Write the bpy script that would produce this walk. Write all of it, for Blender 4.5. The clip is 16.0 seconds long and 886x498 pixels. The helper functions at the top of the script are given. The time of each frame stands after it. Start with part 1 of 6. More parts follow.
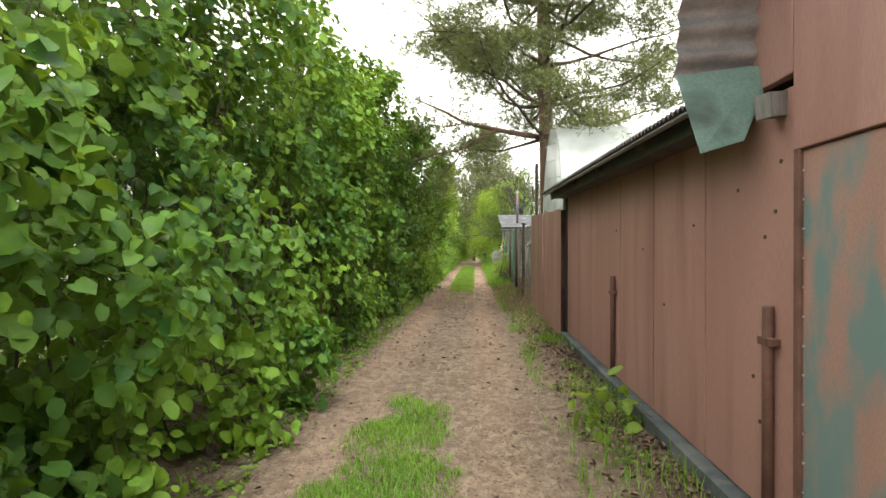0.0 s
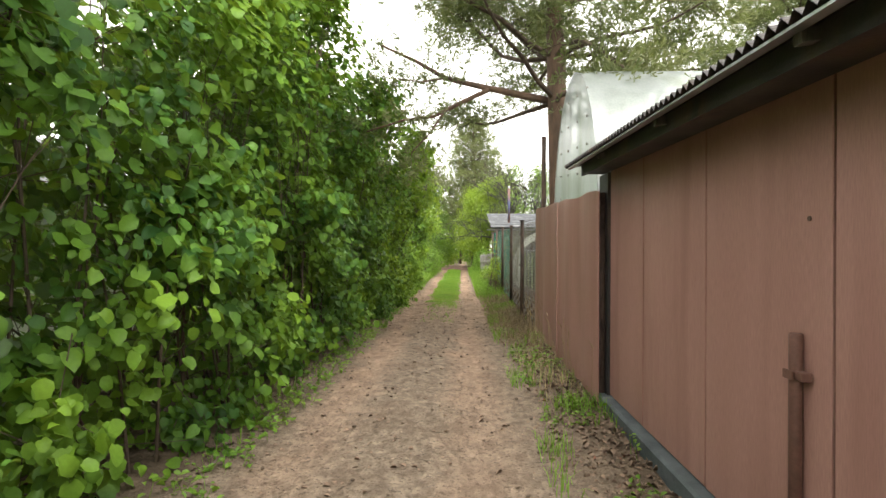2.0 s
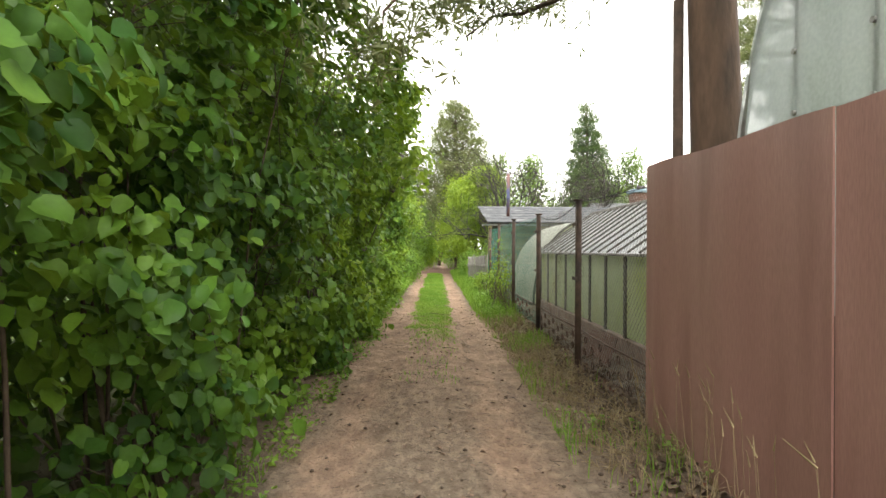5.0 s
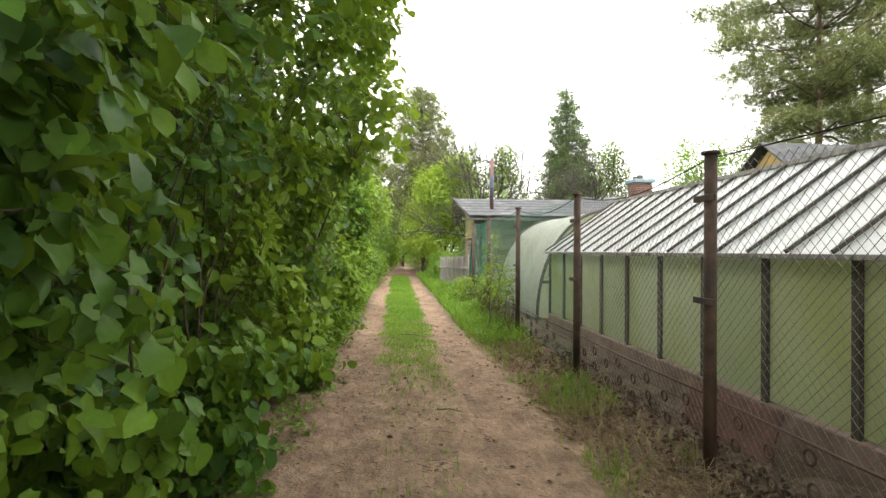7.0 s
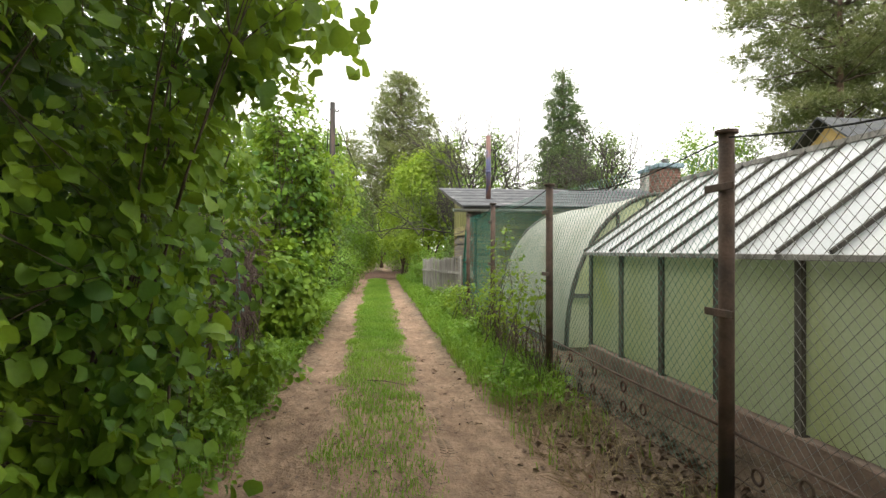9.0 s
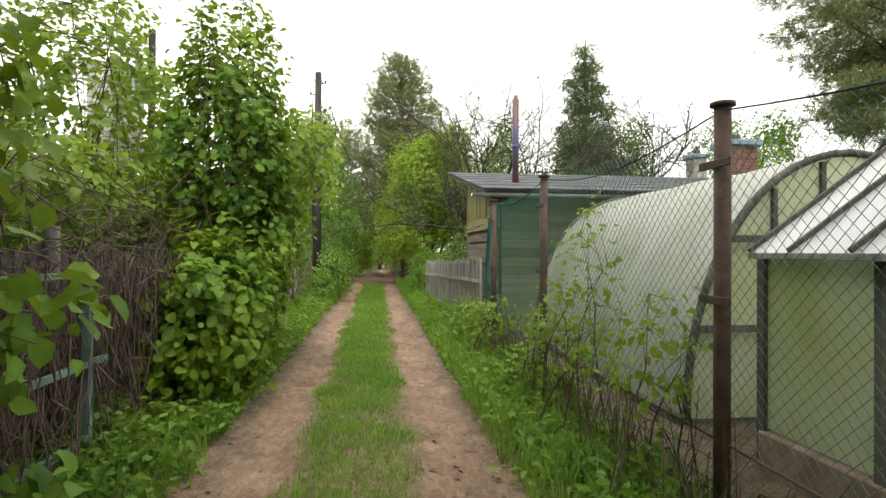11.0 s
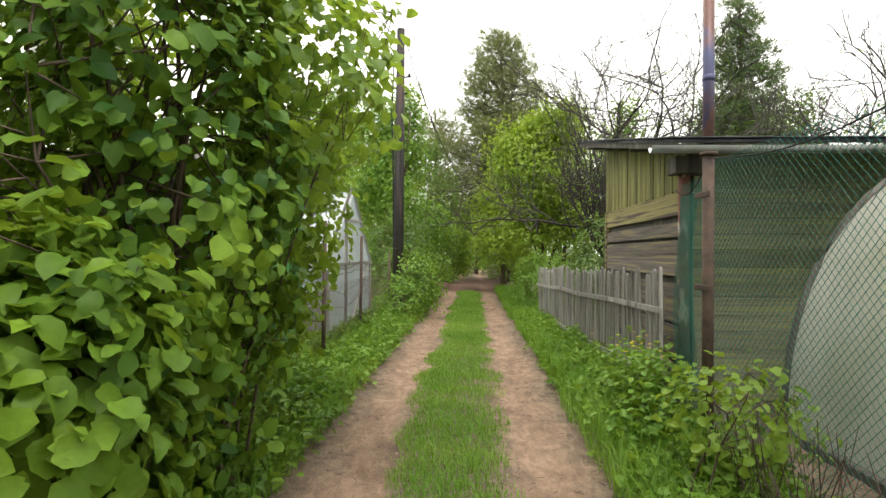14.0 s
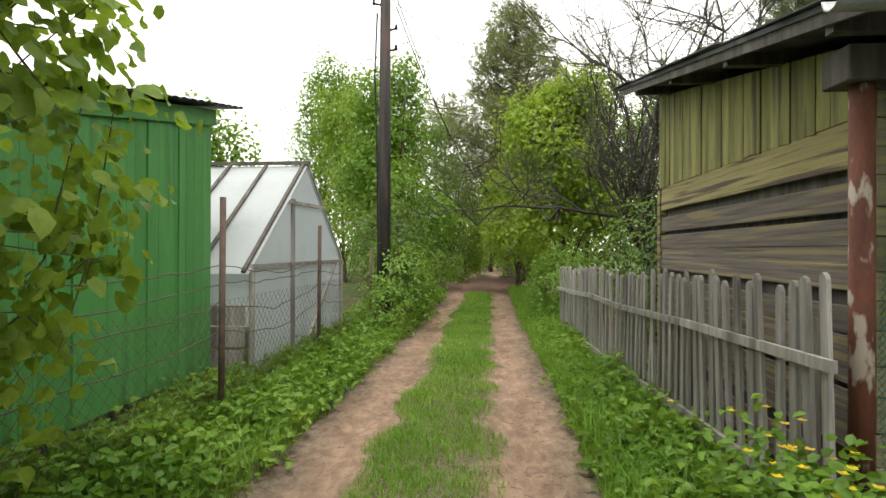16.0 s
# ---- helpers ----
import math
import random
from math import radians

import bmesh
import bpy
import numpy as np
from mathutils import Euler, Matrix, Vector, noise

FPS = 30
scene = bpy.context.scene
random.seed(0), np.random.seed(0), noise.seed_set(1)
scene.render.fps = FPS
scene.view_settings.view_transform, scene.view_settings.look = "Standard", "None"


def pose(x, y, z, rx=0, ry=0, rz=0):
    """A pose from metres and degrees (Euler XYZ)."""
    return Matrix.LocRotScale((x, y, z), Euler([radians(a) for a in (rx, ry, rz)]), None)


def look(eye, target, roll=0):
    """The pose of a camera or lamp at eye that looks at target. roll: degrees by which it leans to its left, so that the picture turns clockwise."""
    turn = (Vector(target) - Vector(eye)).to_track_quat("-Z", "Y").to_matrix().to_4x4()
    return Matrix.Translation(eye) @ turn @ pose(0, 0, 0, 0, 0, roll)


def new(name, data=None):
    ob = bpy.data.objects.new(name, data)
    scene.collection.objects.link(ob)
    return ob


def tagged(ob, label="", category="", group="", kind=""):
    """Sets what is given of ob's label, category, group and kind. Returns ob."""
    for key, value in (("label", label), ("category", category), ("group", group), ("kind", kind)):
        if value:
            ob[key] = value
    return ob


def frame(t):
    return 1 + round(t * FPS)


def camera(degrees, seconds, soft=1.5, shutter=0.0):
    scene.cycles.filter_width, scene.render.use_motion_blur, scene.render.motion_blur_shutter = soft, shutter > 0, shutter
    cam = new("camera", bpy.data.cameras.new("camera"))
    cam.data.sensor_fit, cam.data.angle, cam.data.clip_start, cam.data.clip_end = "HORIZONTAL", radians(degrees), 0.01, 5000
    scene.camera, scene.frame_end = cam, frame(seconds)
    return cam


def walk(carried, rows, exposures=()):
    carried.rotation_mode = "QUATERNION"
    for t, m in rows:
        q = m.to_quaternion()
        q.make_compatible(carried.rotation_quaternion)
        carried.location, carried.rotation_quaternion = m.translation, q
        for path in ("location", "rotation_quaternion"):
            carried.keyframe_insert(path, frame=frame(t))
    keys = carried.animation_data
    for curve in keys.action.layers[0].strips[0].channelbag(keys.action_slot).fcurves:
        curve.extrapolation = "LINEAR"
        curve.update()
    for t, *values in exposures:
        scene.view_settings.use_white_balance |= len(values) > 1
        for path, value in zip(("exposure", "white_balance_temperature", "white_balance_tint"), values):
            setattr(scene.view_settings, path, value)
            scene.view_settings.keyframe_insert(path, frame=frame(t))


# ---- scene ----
cam = camera(78.2, 16.0)
METRES, EYE, TILT, LEAN, TURN = 26.0, 1.56, 0.0, 0.0, 3.3
ROWS = [
    (0.0, 0.0, 0.0, 0.0, 0.0, -0.12, -0.07),
    (0.5, 0.0021, 0.0356, 0.0001, -0.42, 0.02, -0.24),
    (1.0, 0.0061, 0.0706, 0.0007, -0.99, 0.03, -0.25),
    (1.5, 0.0068, 0.1057, 0.0013, -1.13, 0.07, -0.31),
    (2.0, 0.0101, 0.1404, 0.0019, -1.4, 0.05, -0.27),
    (2.5, 0.0097, 0.173, 0.002, -1.51, 0.12, -0.3),
    (3.0, 0.0098, 0.2072, 0.0018, -2.3, 0.1, -0.24),
    (3.5, 0.0059, 0.2413, 0.0019, -2.68, 0.14, -0.38),
    (6.0, 0.0023, 0.4151, 0.0023, -5.78, 0.11, -0.38),
    (6.5, -0.0008, 0.4473, 0.0029, -6.94, 0.17, -0.45),
    (7.0, 0.0004, 0.4804, 0.0014, -8.24, 0.14, -0.29),
    (7.5, 0.0, 0.5136, 0.0023, -9.16, 0.17, -0.26),
    (8.0, 0.0049, 0.5476, 0.0018, -9.66, 0.13, -0.2),
    (8.5, 0.009, 0.5806, 0.0023, -9.95, 0.17, -0.14),
    (9.0, 0.0159, 0.614, 0.0018, -10.26, 0.13, -0.09),
    (11.5, 0.0318, 0.7727, 0.0005, -10.27, 0.23, -0.26),
    (12.0, 0.0324, 0.8009, -0.0009, -9.99, 0.23, -0.28),
    (12.5, 0.0331, 0.8275, -0.0019, -8.25, 0.28, -0.19),
    (13.0, 0.0362, 0.8509, -0.0011, -5.96, 0.27, -0.17),
    (13.5, 0.0378, 0.8717, 0.0001, -2.72, 0.49, -0.21),
    (14.0, 0.0386, 0.8929, 0.0012, -0.19, 0.47, -0.47),
    (14.5, 0.0407, 0.9141, 0.0021, 1.41, 0.4, -0.26),
    (15.0, 0.0431, 0.939, 0.0019, 2.17, 0.29, -0.43),
    (15.5, 0.049, 0.966, 0.0007, 1.86, 0.12, -0.16),
    (16.0, 0.0548, 0.9944, 0.0006, 1.66, 0.12, -0.2),
]
EXPOSURES = [(0.0, 1.85), (2.0, 1.94), (3.5, 1.93), (7.0, 1.9), (9.0, 1.53), (12.0, 1.13), (14.0, 1.33), (15.0, 1.38), (16.0, 1.17)]
walk(cam, [(t, pose(0, 0, EYE, TILT, LEAN, TURN) @ pose(METRES * x, METRES * y, METRES * z, 90 + pitch, roll, yaw)) for t, x, y, z, yaw, pitch, roll in ROWS], EXPOSURES)


# ---- world, sun, exposure ----
world = bpy.data.worlds.new("overcast_sky")
scene.world = world
world.use_nodes = True
wn, wl = world.node_tree.nodes, world.node_tree.links
wbg = wn["Background"]
sky = wn.new("ShaderNodeTexSky")
sky.sky_type = "NISHITA"
sky.sun_disc = False
sky.sun_elevation, sky.sun_rotation = radians(63), radians(186)
cloud = wn.new("ShaderNodeMix")
cloud.data_type = "RGBA"
cloud.inputs[0].default_value = 0.9
cloud.inputs[7].default_value = (11.0, 10.8, 9.9, 1)
wl.new(sky.outputs[0], cloud.inputs[6])
wl.new(cloud.outputs[2], wbg.inputs["Color"])
wbg.inputs["Strength"].default_value = 0.1
sun = new("sun", bpy.data.lights.new("sun", "SUN"))
sun.data.energy, sun.data.angle, sun.data.color = 1.3, radians(25), (1.0, 0.96, 0.9)
sun.matrix_world = look((1, -10, 20), (0, 0, 0))


# ---- materials ----
def mat_base(name, rough=0.8, metal=0.0, spec=0.3):
    m = bpy.data.materials.new(name)
    m.use_nodes = True
    b = m.node_tree.nodes["Principled BSDF"]
    b.inputs["Roughness"].default_value = rough
    b.inputs["Metallic"].default_value = metal
    b.inputs["Specular IOR Level"].default_value = spec
    return m, m.node_tree.nodes, m.node_tree.links, b


def noise_node(n, l, scale, detail=4.0, stretch=None, dist=0.0):
    t = n.new("ShaderNodeTexNoise")
    t.inputs["Scale"].default_value, t.inputs["Detail"].default_value = scale, detail
    t.inputs["Distortion"].default_value = dist
    c = n.new("ShaderNodeNewGeometry")
    if stretch:
        mp = n.new("ShaderNodeMapping")
        mp.inputs["Scale"].default_value = stretch
        l.new(c.outputs["Position"], mp.inputs["Vector"])
        l.new(mp.outputs[0], t.inputs["Vector"])
    else:
        l.new(c.outputs["Position"], t.inputs["Vector"])
    return t.outputs["Fac"]


def ramp(n, l, fac, lo, hi, c0=(0, 0, 0), c1=(1, 1, 1)):
    r = n.new("ShaderNodeValToRGB")
    r.color_ramp.elements[0].position, r.color_ramp.elements[1].position = lo, hi
    r.color_ramp.elements[0].color, r.color_ramp.elements[1].color = (*c0, 1), (*c1, 1)
    l.new(fac, r.inputs[0])
    return r.outputs[0]


def blend(n, l, fac, a, b, how="MIX"):
    x = n.new("ShaderNodeMix")
    x.data_type, x.blend_type = "RGBA", how
    for sock, v in ((x.inputs[0], fac), (x.inputs[6], a), (x.inputs[7], b)):
        if isinstance(v, (int, float)):
            sock.default_value = v
        elif isinstance(v, tuple):
            sock.default_value = (*v, 1)
        else:
            l.new(v, sock)
    return x.outputs[2]


def bump(n, l, b, height, strength, dist=0.01):
    k = n.new("ShaderNodeBump")
    k.inputs["Strength"].default_value, k.inputs["Distance"].default_value = strength, dist
    l.new(height, k.inputs["Height"])
    l.new(k.outputs[0], b.inputs["Normal"])


def surface(name, c0, c1, stain=None, scale=6.0, fine=60.0, rough=0.8, metal=0.0, stretch=None, relief=0.3, stain_lo=0.55, stain_hi=0.7, stain_scale=2.0, piece=0.0, spec=0.3):
    """Two tones at two scales, stains, fine relief, and a tone of its own for every piece."""
    m, n, l, b = mat_base(name, rough, metal, spec)
    big = noise_node(n, l, scale, 5.0, stretch)
    small = noise_node(n, l, fine, 3.0, stretch)
    col = ramp(n, l, big, 0.3, 0.7, c0, c1)
    col = blend(n, l, 0.35, col, ramp(n, l, small, 0.25, 0.75, (0.35, 0.35, 0.35), (0.75, 0.75, 0.75)), "OVERLAY")
    if stain:
        st = ramp(n, l, noise_node(n, l, stain_scale, 6.0, stretch, 0.1 if stretch else 0.6), stain_lo, stain_hi)
        col = blend(n, l, st, col, stain)
    if piece:
        info = n.new("ShaderNodeObjectInfo")
        col = blend(n, l, piece, col, ramp(n, l, info.outputs["Random"], 0.0, 1.0, (0.15, 0.15, 0.15), (0.85, 0.85, 0.85)), "OVERLAY")
    l.new(col, b.inputs["Base Color"])
    bump(n, l, b, small, relief, 0.006)
    return m


def leafy(name, c0, c1, young, translucent=0.4, rough=0.45, spec=0.35):
    """Leaves: tone by leaf, part of the light passes through."""
    m, n, l, b = mat_base(name, rough, 0.0, spec)
    g = n.new("ShaderNodeNewGeometry")
    col = ramp(n, l, g.outputs["Random Per Island"], 0.0, 1.0, c0, c1)
    patch = ramp(n, l, noise_node(n, l, 0.9, 2.0), 0.45, 0.7)
    col = blend(n, l, patch, col, young)
    col = blend(n, l, 0.3, col, ramp(n, l, noise_node(n, l, 45.0, 2.0), 0.3, 0.7, (0.3, 0.3, 0.3), (0.7, 0.7, 0.7)), "OVERLAY")
    l.new(col, b.inputs["Base Color"])
    tr = n.new("ShaderNodeBsdfTranslucent")
    l.new(blend(n, l, 0.5, col, (0.32, 0.42, 0.03)), tr.inputs["Color"])
    mx = n.new("ShaderNodeMixShader")
    mx.inputs[0].default_value = translucent
    l.new(b.outputs[0], mx.inputs[1])
    l.new(tr.outputs[0], mx.inputs[2])
    l.new(mx.outputs[0], n["Material Output"].inputs["Surface"])
    return m


def film(name, tint, clear=0.25, through_light=0.5, dirt=(0.4, 0.45, 0.3), dirt_lo=0.5, dirt_hi=0.8, rough=0.25, scale=1.6):
    """Milky plastic or glass: part clear, part scattering, with a sheen and dirt."""
    m, n, l, b = mat_base(name, rough, 0.0, 0.5)
    d = ramp(n, l, noise_node(n, l, scale, 5.0, (1, 1, 0.5), 0.5), dirt_lo, dirt_hi)
    col = blend(n, l, d, tint, dirt)
    col = blend(n, l, 0.2, col, ramp(n, l, noise_node(n, l, 40.0), 0.3, 0.7, (0.3, 0.3, 0.3), (0.7, 0.7, 0.7)), "OVERLAY")
    info = n.new("ShaderNodeObjectInfo")
    col = blend(n, l, 0.3, col, ramp(n, l, info.outputs["Random"], 0.0, 1.0, (0.3, 0.32, 0.34), (0.68, 0.68, 0.6)), "OVERLAY")
    l.new(col, b.inputs["Base Color"])
    tr = n.new("ShaderNodeBsdfTranslucent")
    l.new(col, tr.inputs["Color"])
    cl = n.new("ShaderNodeBsdfTransparent")
    m1, m2 = n.new("ShaderNodeMixShader"), n.new("ShaderNodeMixShader")
    m1.inputs[0].default_value, m2.inputs[0].default_value = through_light, clear
    l.new(b.outputs[0], m1.inputs[1])
    l.new(tr.outputs[0], m1.inputs[2])
    l.new(m1.outputs[0], m2.inputs[1])
    l.new(cl.outputs[0], m2.inputs[2])
    l.new(m2.outputs[0], n["Material Output"].inputs["Surface"])
    return m


LANE = -0.48  # middle of the two wheel tracks
RUT = 0.69


def ground_material():
    m, n, l, b = mat_base("earth_track", 0.95, 0.0, 0.1)
    g = n.new("ShaderNodeNewGeometry")
    sep = n.new("ShaderNodeSeparateXYZ")
    l.new(g.outputs["Position"], sep.inputs[0])

    def calc(op, a, c):
        k = n.new("ShaderNodeMath")
        k.operation = op
        for s, v in zip(k.inputs, (a, c)):
            if isinstance(v, (int, float)):
                s.default_value = v
            else:
                l.new(v, s)
        return k.outputs[0]
    wob = calc("MULTIPLY", calc("SUBTRACT", noise_node(n, l, 1.3, 4.0), 0.5), 0.7)
    ax = calc("ABSOLUTE", calc("ADD", calc("SUBTRACT", sep.outputs[0], LANE), wob), 0.0)
    rut = calc("ABSOLUTE", calc("SUBTRACT", ax, RUT), 0.0)
    worn = ramp(n, l, rut, 0.12, 0.42, (1, 1, 1), (0, 0, 0))
    sand = ramp(n, l, noise_node(n, l, 3.0, 6.0), 0.3, 0.7, (0.205, 0.136, 0.095), (0.32, 0.224, 0.16))
    humus = ramp(n, l, noise_node(n, l, 9.0, 6.0), 0.3, 0.7, (0.115, 0.088, 0.065), (0.205, 0.162, 0.12))
    sandy = ramp(n, l, calc("ADD", calc("MULTIPLY", sep.outputs[1], 0.05), calc("MULTIPLY", wob, 0.6)), 0.35, 0.75)
    part_sand = calc("MULTIPLY", worn, calc("ADD", calc("MULTIPLY", sandy, 0.75), 0.25))
    rise = ramp(n, l, calc("MULTIPLY", calc("ADD", sep.outputs[1], wob), 0.02), 0.25, 0.34)
    fall = ramp(n, l, calc("MULTIPLY", sep.outputs[1], 0.02), 0.44, 0.52, (1, 1, 1), (0, 0, 0))
    part_sand = calc("MAXIMUM", part_sand, calc("MULTIPLY", calc("MULTIPLY", rise, fall), 0.95))
    col = blend(n, l, part_sand, humus, sand)
    crumbs = ramp(n, l, noise_node(n, l, 38.0, 4.0), 0.56, 0.66)
    col = blend(n, l, calc("MULTIPLY", crumbs, calc("SUBTRACT", 0.75, calc("MULTIPLY", sandy, 0.5))), col, (0.06, 0.038, 0.028))
    pale = ramp(n, l, noise_node(n, l, 70.0, 3.0), 0.62, 0.72)
    col = blend(n, l, calc("MULTIPLY", pale, 0.4), col, (0.34, 0.27, 0.20))
    scuff = ramp(n, l, noise_node(n, l, 14.0, 6.0, (1, 0.45, 1), 0.8), 0.42, 0.62, (0.36, 0.36, 0.36), (0.64, 0.64, 0.64))
    col = blend(n, l, 0.55, col, scuff, "OVERLAY")
    damp = ramp(n, l, noise_node(n, l, 2.2, 5.0, (1, 0.5, 1), 0.4), 0.5, 0.72)
    col = blend(n, l, calc("MULTIPLY", damp, 0.45), col, (0.10, 0.068, 0.047))
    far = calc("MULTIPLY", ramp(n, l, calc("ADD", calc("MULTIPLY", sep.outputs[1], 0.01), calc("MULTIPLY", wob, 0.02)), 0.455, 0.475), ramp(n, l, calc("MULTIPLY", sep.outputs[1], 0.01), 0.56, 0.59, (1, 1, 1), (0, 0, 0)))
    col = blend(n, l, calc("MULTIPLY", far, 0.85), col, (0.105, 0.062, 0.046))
    off = ramp(n, l, calc("MULTIPLY", ax, 0.1), 0.135, 0.175)
    soil = ramp(n, l, noise_node(n, l, 5.0, 5.0), 0.35, 0.65, (0.075, 0.056, 0.04), (0.155, 0.115, 0.082))
    col = blend(n, l, off, col, soil)
    meadow = ramp(n, l, calc("MULTIPLY", calc("ABSOLUTE", sep.outputs[0], 0.0), 0.1), 0.28, 0.45)
    green = ramp(n, l, noise_node(n, l, 1.5, 5.0), 0.3, 0.7, (0.04, 0.07, 0.02), (0.09, 0.13, 0.035))
    col = blend(n, l, meadow, col, green)
    l.new(col, b.inputs["Base Color"])
    h = calc("ADD", noise_node(n, l, 45.0, 6.0), calc("MULTIPLY", noise_node(n, l, 8.0, 4.0), 2.0))
    bump(n, l, b, h, 0.9, 0.03)
    return m


M_GROUND = ground_material()
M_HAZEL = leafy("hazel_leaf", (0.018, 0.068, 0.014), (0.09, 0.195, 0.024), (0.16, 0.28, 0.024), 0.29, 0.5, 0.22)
# Paler version of hazel_leaf; on the far hedge it carries extra sky light.
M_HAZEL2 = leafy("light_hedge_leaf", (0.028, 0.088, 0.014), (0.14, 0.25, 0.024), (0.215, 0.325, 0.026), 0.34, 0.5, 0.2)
M_YOUNG = leafy("young_leaf", (0.10, 0.185, 0.022), (0.195, 0.31, 0.04), (0.24, 0.345, 0.044), 0.48)
M_ROWAN = leafy("rowan_leaf", (0.12, 0.21, 0.02), (0.25, 0.37, 0.04), (0.30, 0.40, 0.045), 0.52)
M_HERB = leafy("herb_leaf", (0.07, 0.165, 0.018), (0.14, 0.27, 0.03), (0.18, 0.305, 0.038), 0.4)
M_GRASS = leafy("grass_blade", (0.085, 0.205, 0.02), (0.15, 0.315, 0.034), (0.19, 0.325, 0.045), 0.45, 0.6)
M_STRAW = surface("dry_grass", (0.20, 0.15, 0.08), (0.34, 0.27, 0.15), fine=30)
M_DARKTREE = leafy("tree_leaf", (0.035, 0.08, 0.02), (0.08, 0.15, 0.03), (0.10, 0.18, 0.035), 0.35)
M_NEEDLE = leafy("pine_needle", (0.08, 0.098, 0.044), (0.155, 0.168, 0.078), (0.18, 0.182, 0.088), 0.24, 0.6)
M_SPRUCE = leafy("spruce_needle", (0.036, 0.07, 0.03), (0.078, 0.122, 0.046), (0.085, 0.128, 0.05), 0.18, 0.6)
M_LITTER = surface("leaf_litter", (0.09, 0.06, 0.045), (0.22, 0.15, 0.10), scale=20, piece=0.0)
M_DEADLEAF = surface("dark_dead_leaf", (0.075, 0.05, 0.038), (0.23, 0.165, 0.115), (0.2, 0.08, 0.05), scale=16, stain_scale=9, stain_lo=0.6, stain_hi=0.7)
M_BARK = surface("bush_bark", (0.05, 0.035, 0.025), (0.11, 0.08, 0.055), scale=10, relief=0.6)
M_TWIG = surface("dark_twig", (0.03, 0.026, 0.022), (0.065, 0.055, 0.046), scale=10)
M_PINEBARK = surface("pine_bark", (0.075, 0.052, 0.04), (0.165, 0.10, 0.068), (0.07, 0.055, 0.045), scale=8, fine=40, stretch=(1, 1, 0.25), relief=1.0)
M_VINE = surface("dead_vine", (0.06, 0.042, 0.035), (0.15, 0.105, 0.085), scale=12)
M_BROWN = surface("brown_painted_sheet", (0.295, 0.158, 0.132), (0.35, 0.195, 0.165), (0.23, 0.112, 0.092), scale=1.5, fine=90, rough=0.5, relief=0.12, stretch=(1.6, 1.6, 0.2), stain_lo=0.5, stain_hi=0.8)
M_BROWNWORN = surface("worn_brown_sheet", (0.29, 0.165, 0.135), (0.34, 0.20, 0.165), (0.15, 0.21, 0.205), scale=1.5, fine=90, rough=0.5, relief=0.12, stretch=(1, 1.6, 0.6), stain_lo=0.505, stain_hi=0.58, stain_scale=1.7)
M_DARKTIN = surface("dark_corrugated_sheet", (0.018, 0.017, 0.018), (0.05, 0.045, 0.045), (0.08, 0.05, 0.035), rough=0.55, scale=4)
M_TIN = surface("galvanised_tin", (0.28, 0.29, 0.30), (0.5, 0.51, 0.52), (0.2, 0.2, 0.2), rough=0.3, metal=0.7, scale=5)
M_GREENTIN = surface("green_painted_tin", (0.10, 0.17, 0.15), (0.16, 0.24, 0.21), (0.07, 0.10, 0.09), scale=4, rough=0.6)
M_TAR = surface("tarred_plinth", (0.045, 0.055, 0.06), (0.10, 0.115, 0.12), (0.16, 0.16, 0.15), scale=5, rough=0.7)
M_STEELBROWN = surface("brown_steel_pipe", (0.10, 0.05, 0.04), (0.16, 0.08, 0.06), (0.05, 0.035, 0.03), scale=8, rough=0.6)
M_RUST = surface("rusty_steel", (0.06, 0.042, 0.034), (0.12, 0.078, 0.06), (0.04, 0.032, 0.03), scale=9, rough=0.8, relief=0.5)
M_RUSTWHITE = surface("rusty_painted_steel", (0.10, 0.04, 0.028), (0.18, 0.07, 0.045), (0.42, 0.36, 0.30), scale=6, rough=0.7, stain_scale=11, stretch=(1, 1, 0.45), stain_lo=0.56, stain_hi=0.62)
M_WIRE = surface("galvanised_wire", (0.20, 0.20, 0.19), (0.34, 0.33, 0.31), (0.12, 0.07, 0.05), rough=0.5, metal=0.5)
M_GREENWIRE = surface("green_coated_net", (0.015, 0.13, 0.10), (0.03, 0.2, 0.155), rough=0.5)
M_FADEDNET = surface("faded_green_net", (0.07, 0.18, 0.14), (0.13, 0.27, 0.215), rough=0.5)
M_POLY = film("polycarbonate_sheet", (0.62, 0.66, 0.66), 0.34, 0.5, (0.42, 0.47, 0.40), 0.45, 0.8, 0.15)
M_POLYGREY = film("weathered_polycarbonate", (0.56, 0.565, 0.51), 0.08, 0.42, (0.37, 0.39, 0.27), 0.45, 0.8, 0.3)
M_PANE = film("algae_film_pane", (0.60, 0.65, 0.47), 0.10, 0.5, (0.46, 0.50, 0.24), 0.4, 0.7, 0.25, 0.9)
M_ROOFFILM = film("white_roof_pane", (0.70, 0.71, 0.73), 0.05, 0.35, (0.56, 0.58, 0.60), 0.5, 0.8, 0.2)
M_WHITEFILM = film("white_film", (0.58, 0.62, 0.66), 0.10, 0.45, (0.45, 0.49, 0.51), 0.5, 0.8, 0.3)
M_DARKWOOD = surface("dark_wood", (0.05, 0.045, 0.04), (0.11, 0.10, 0.085), (0.15, 0.14, 0.12), scale=6, fine=50, stretch=(3, 3, 0.3), relief=0.6)
M_GREYWOOD = surface("weathered_grey_wood", (0.17, 0.16, 0.15), (0.31, 0.29, 0.27), (0.11, 0.10, 0.09), scale=7, fine=55, stretch=(3, 3, 0.25), relief=0.7, piece=0.3)
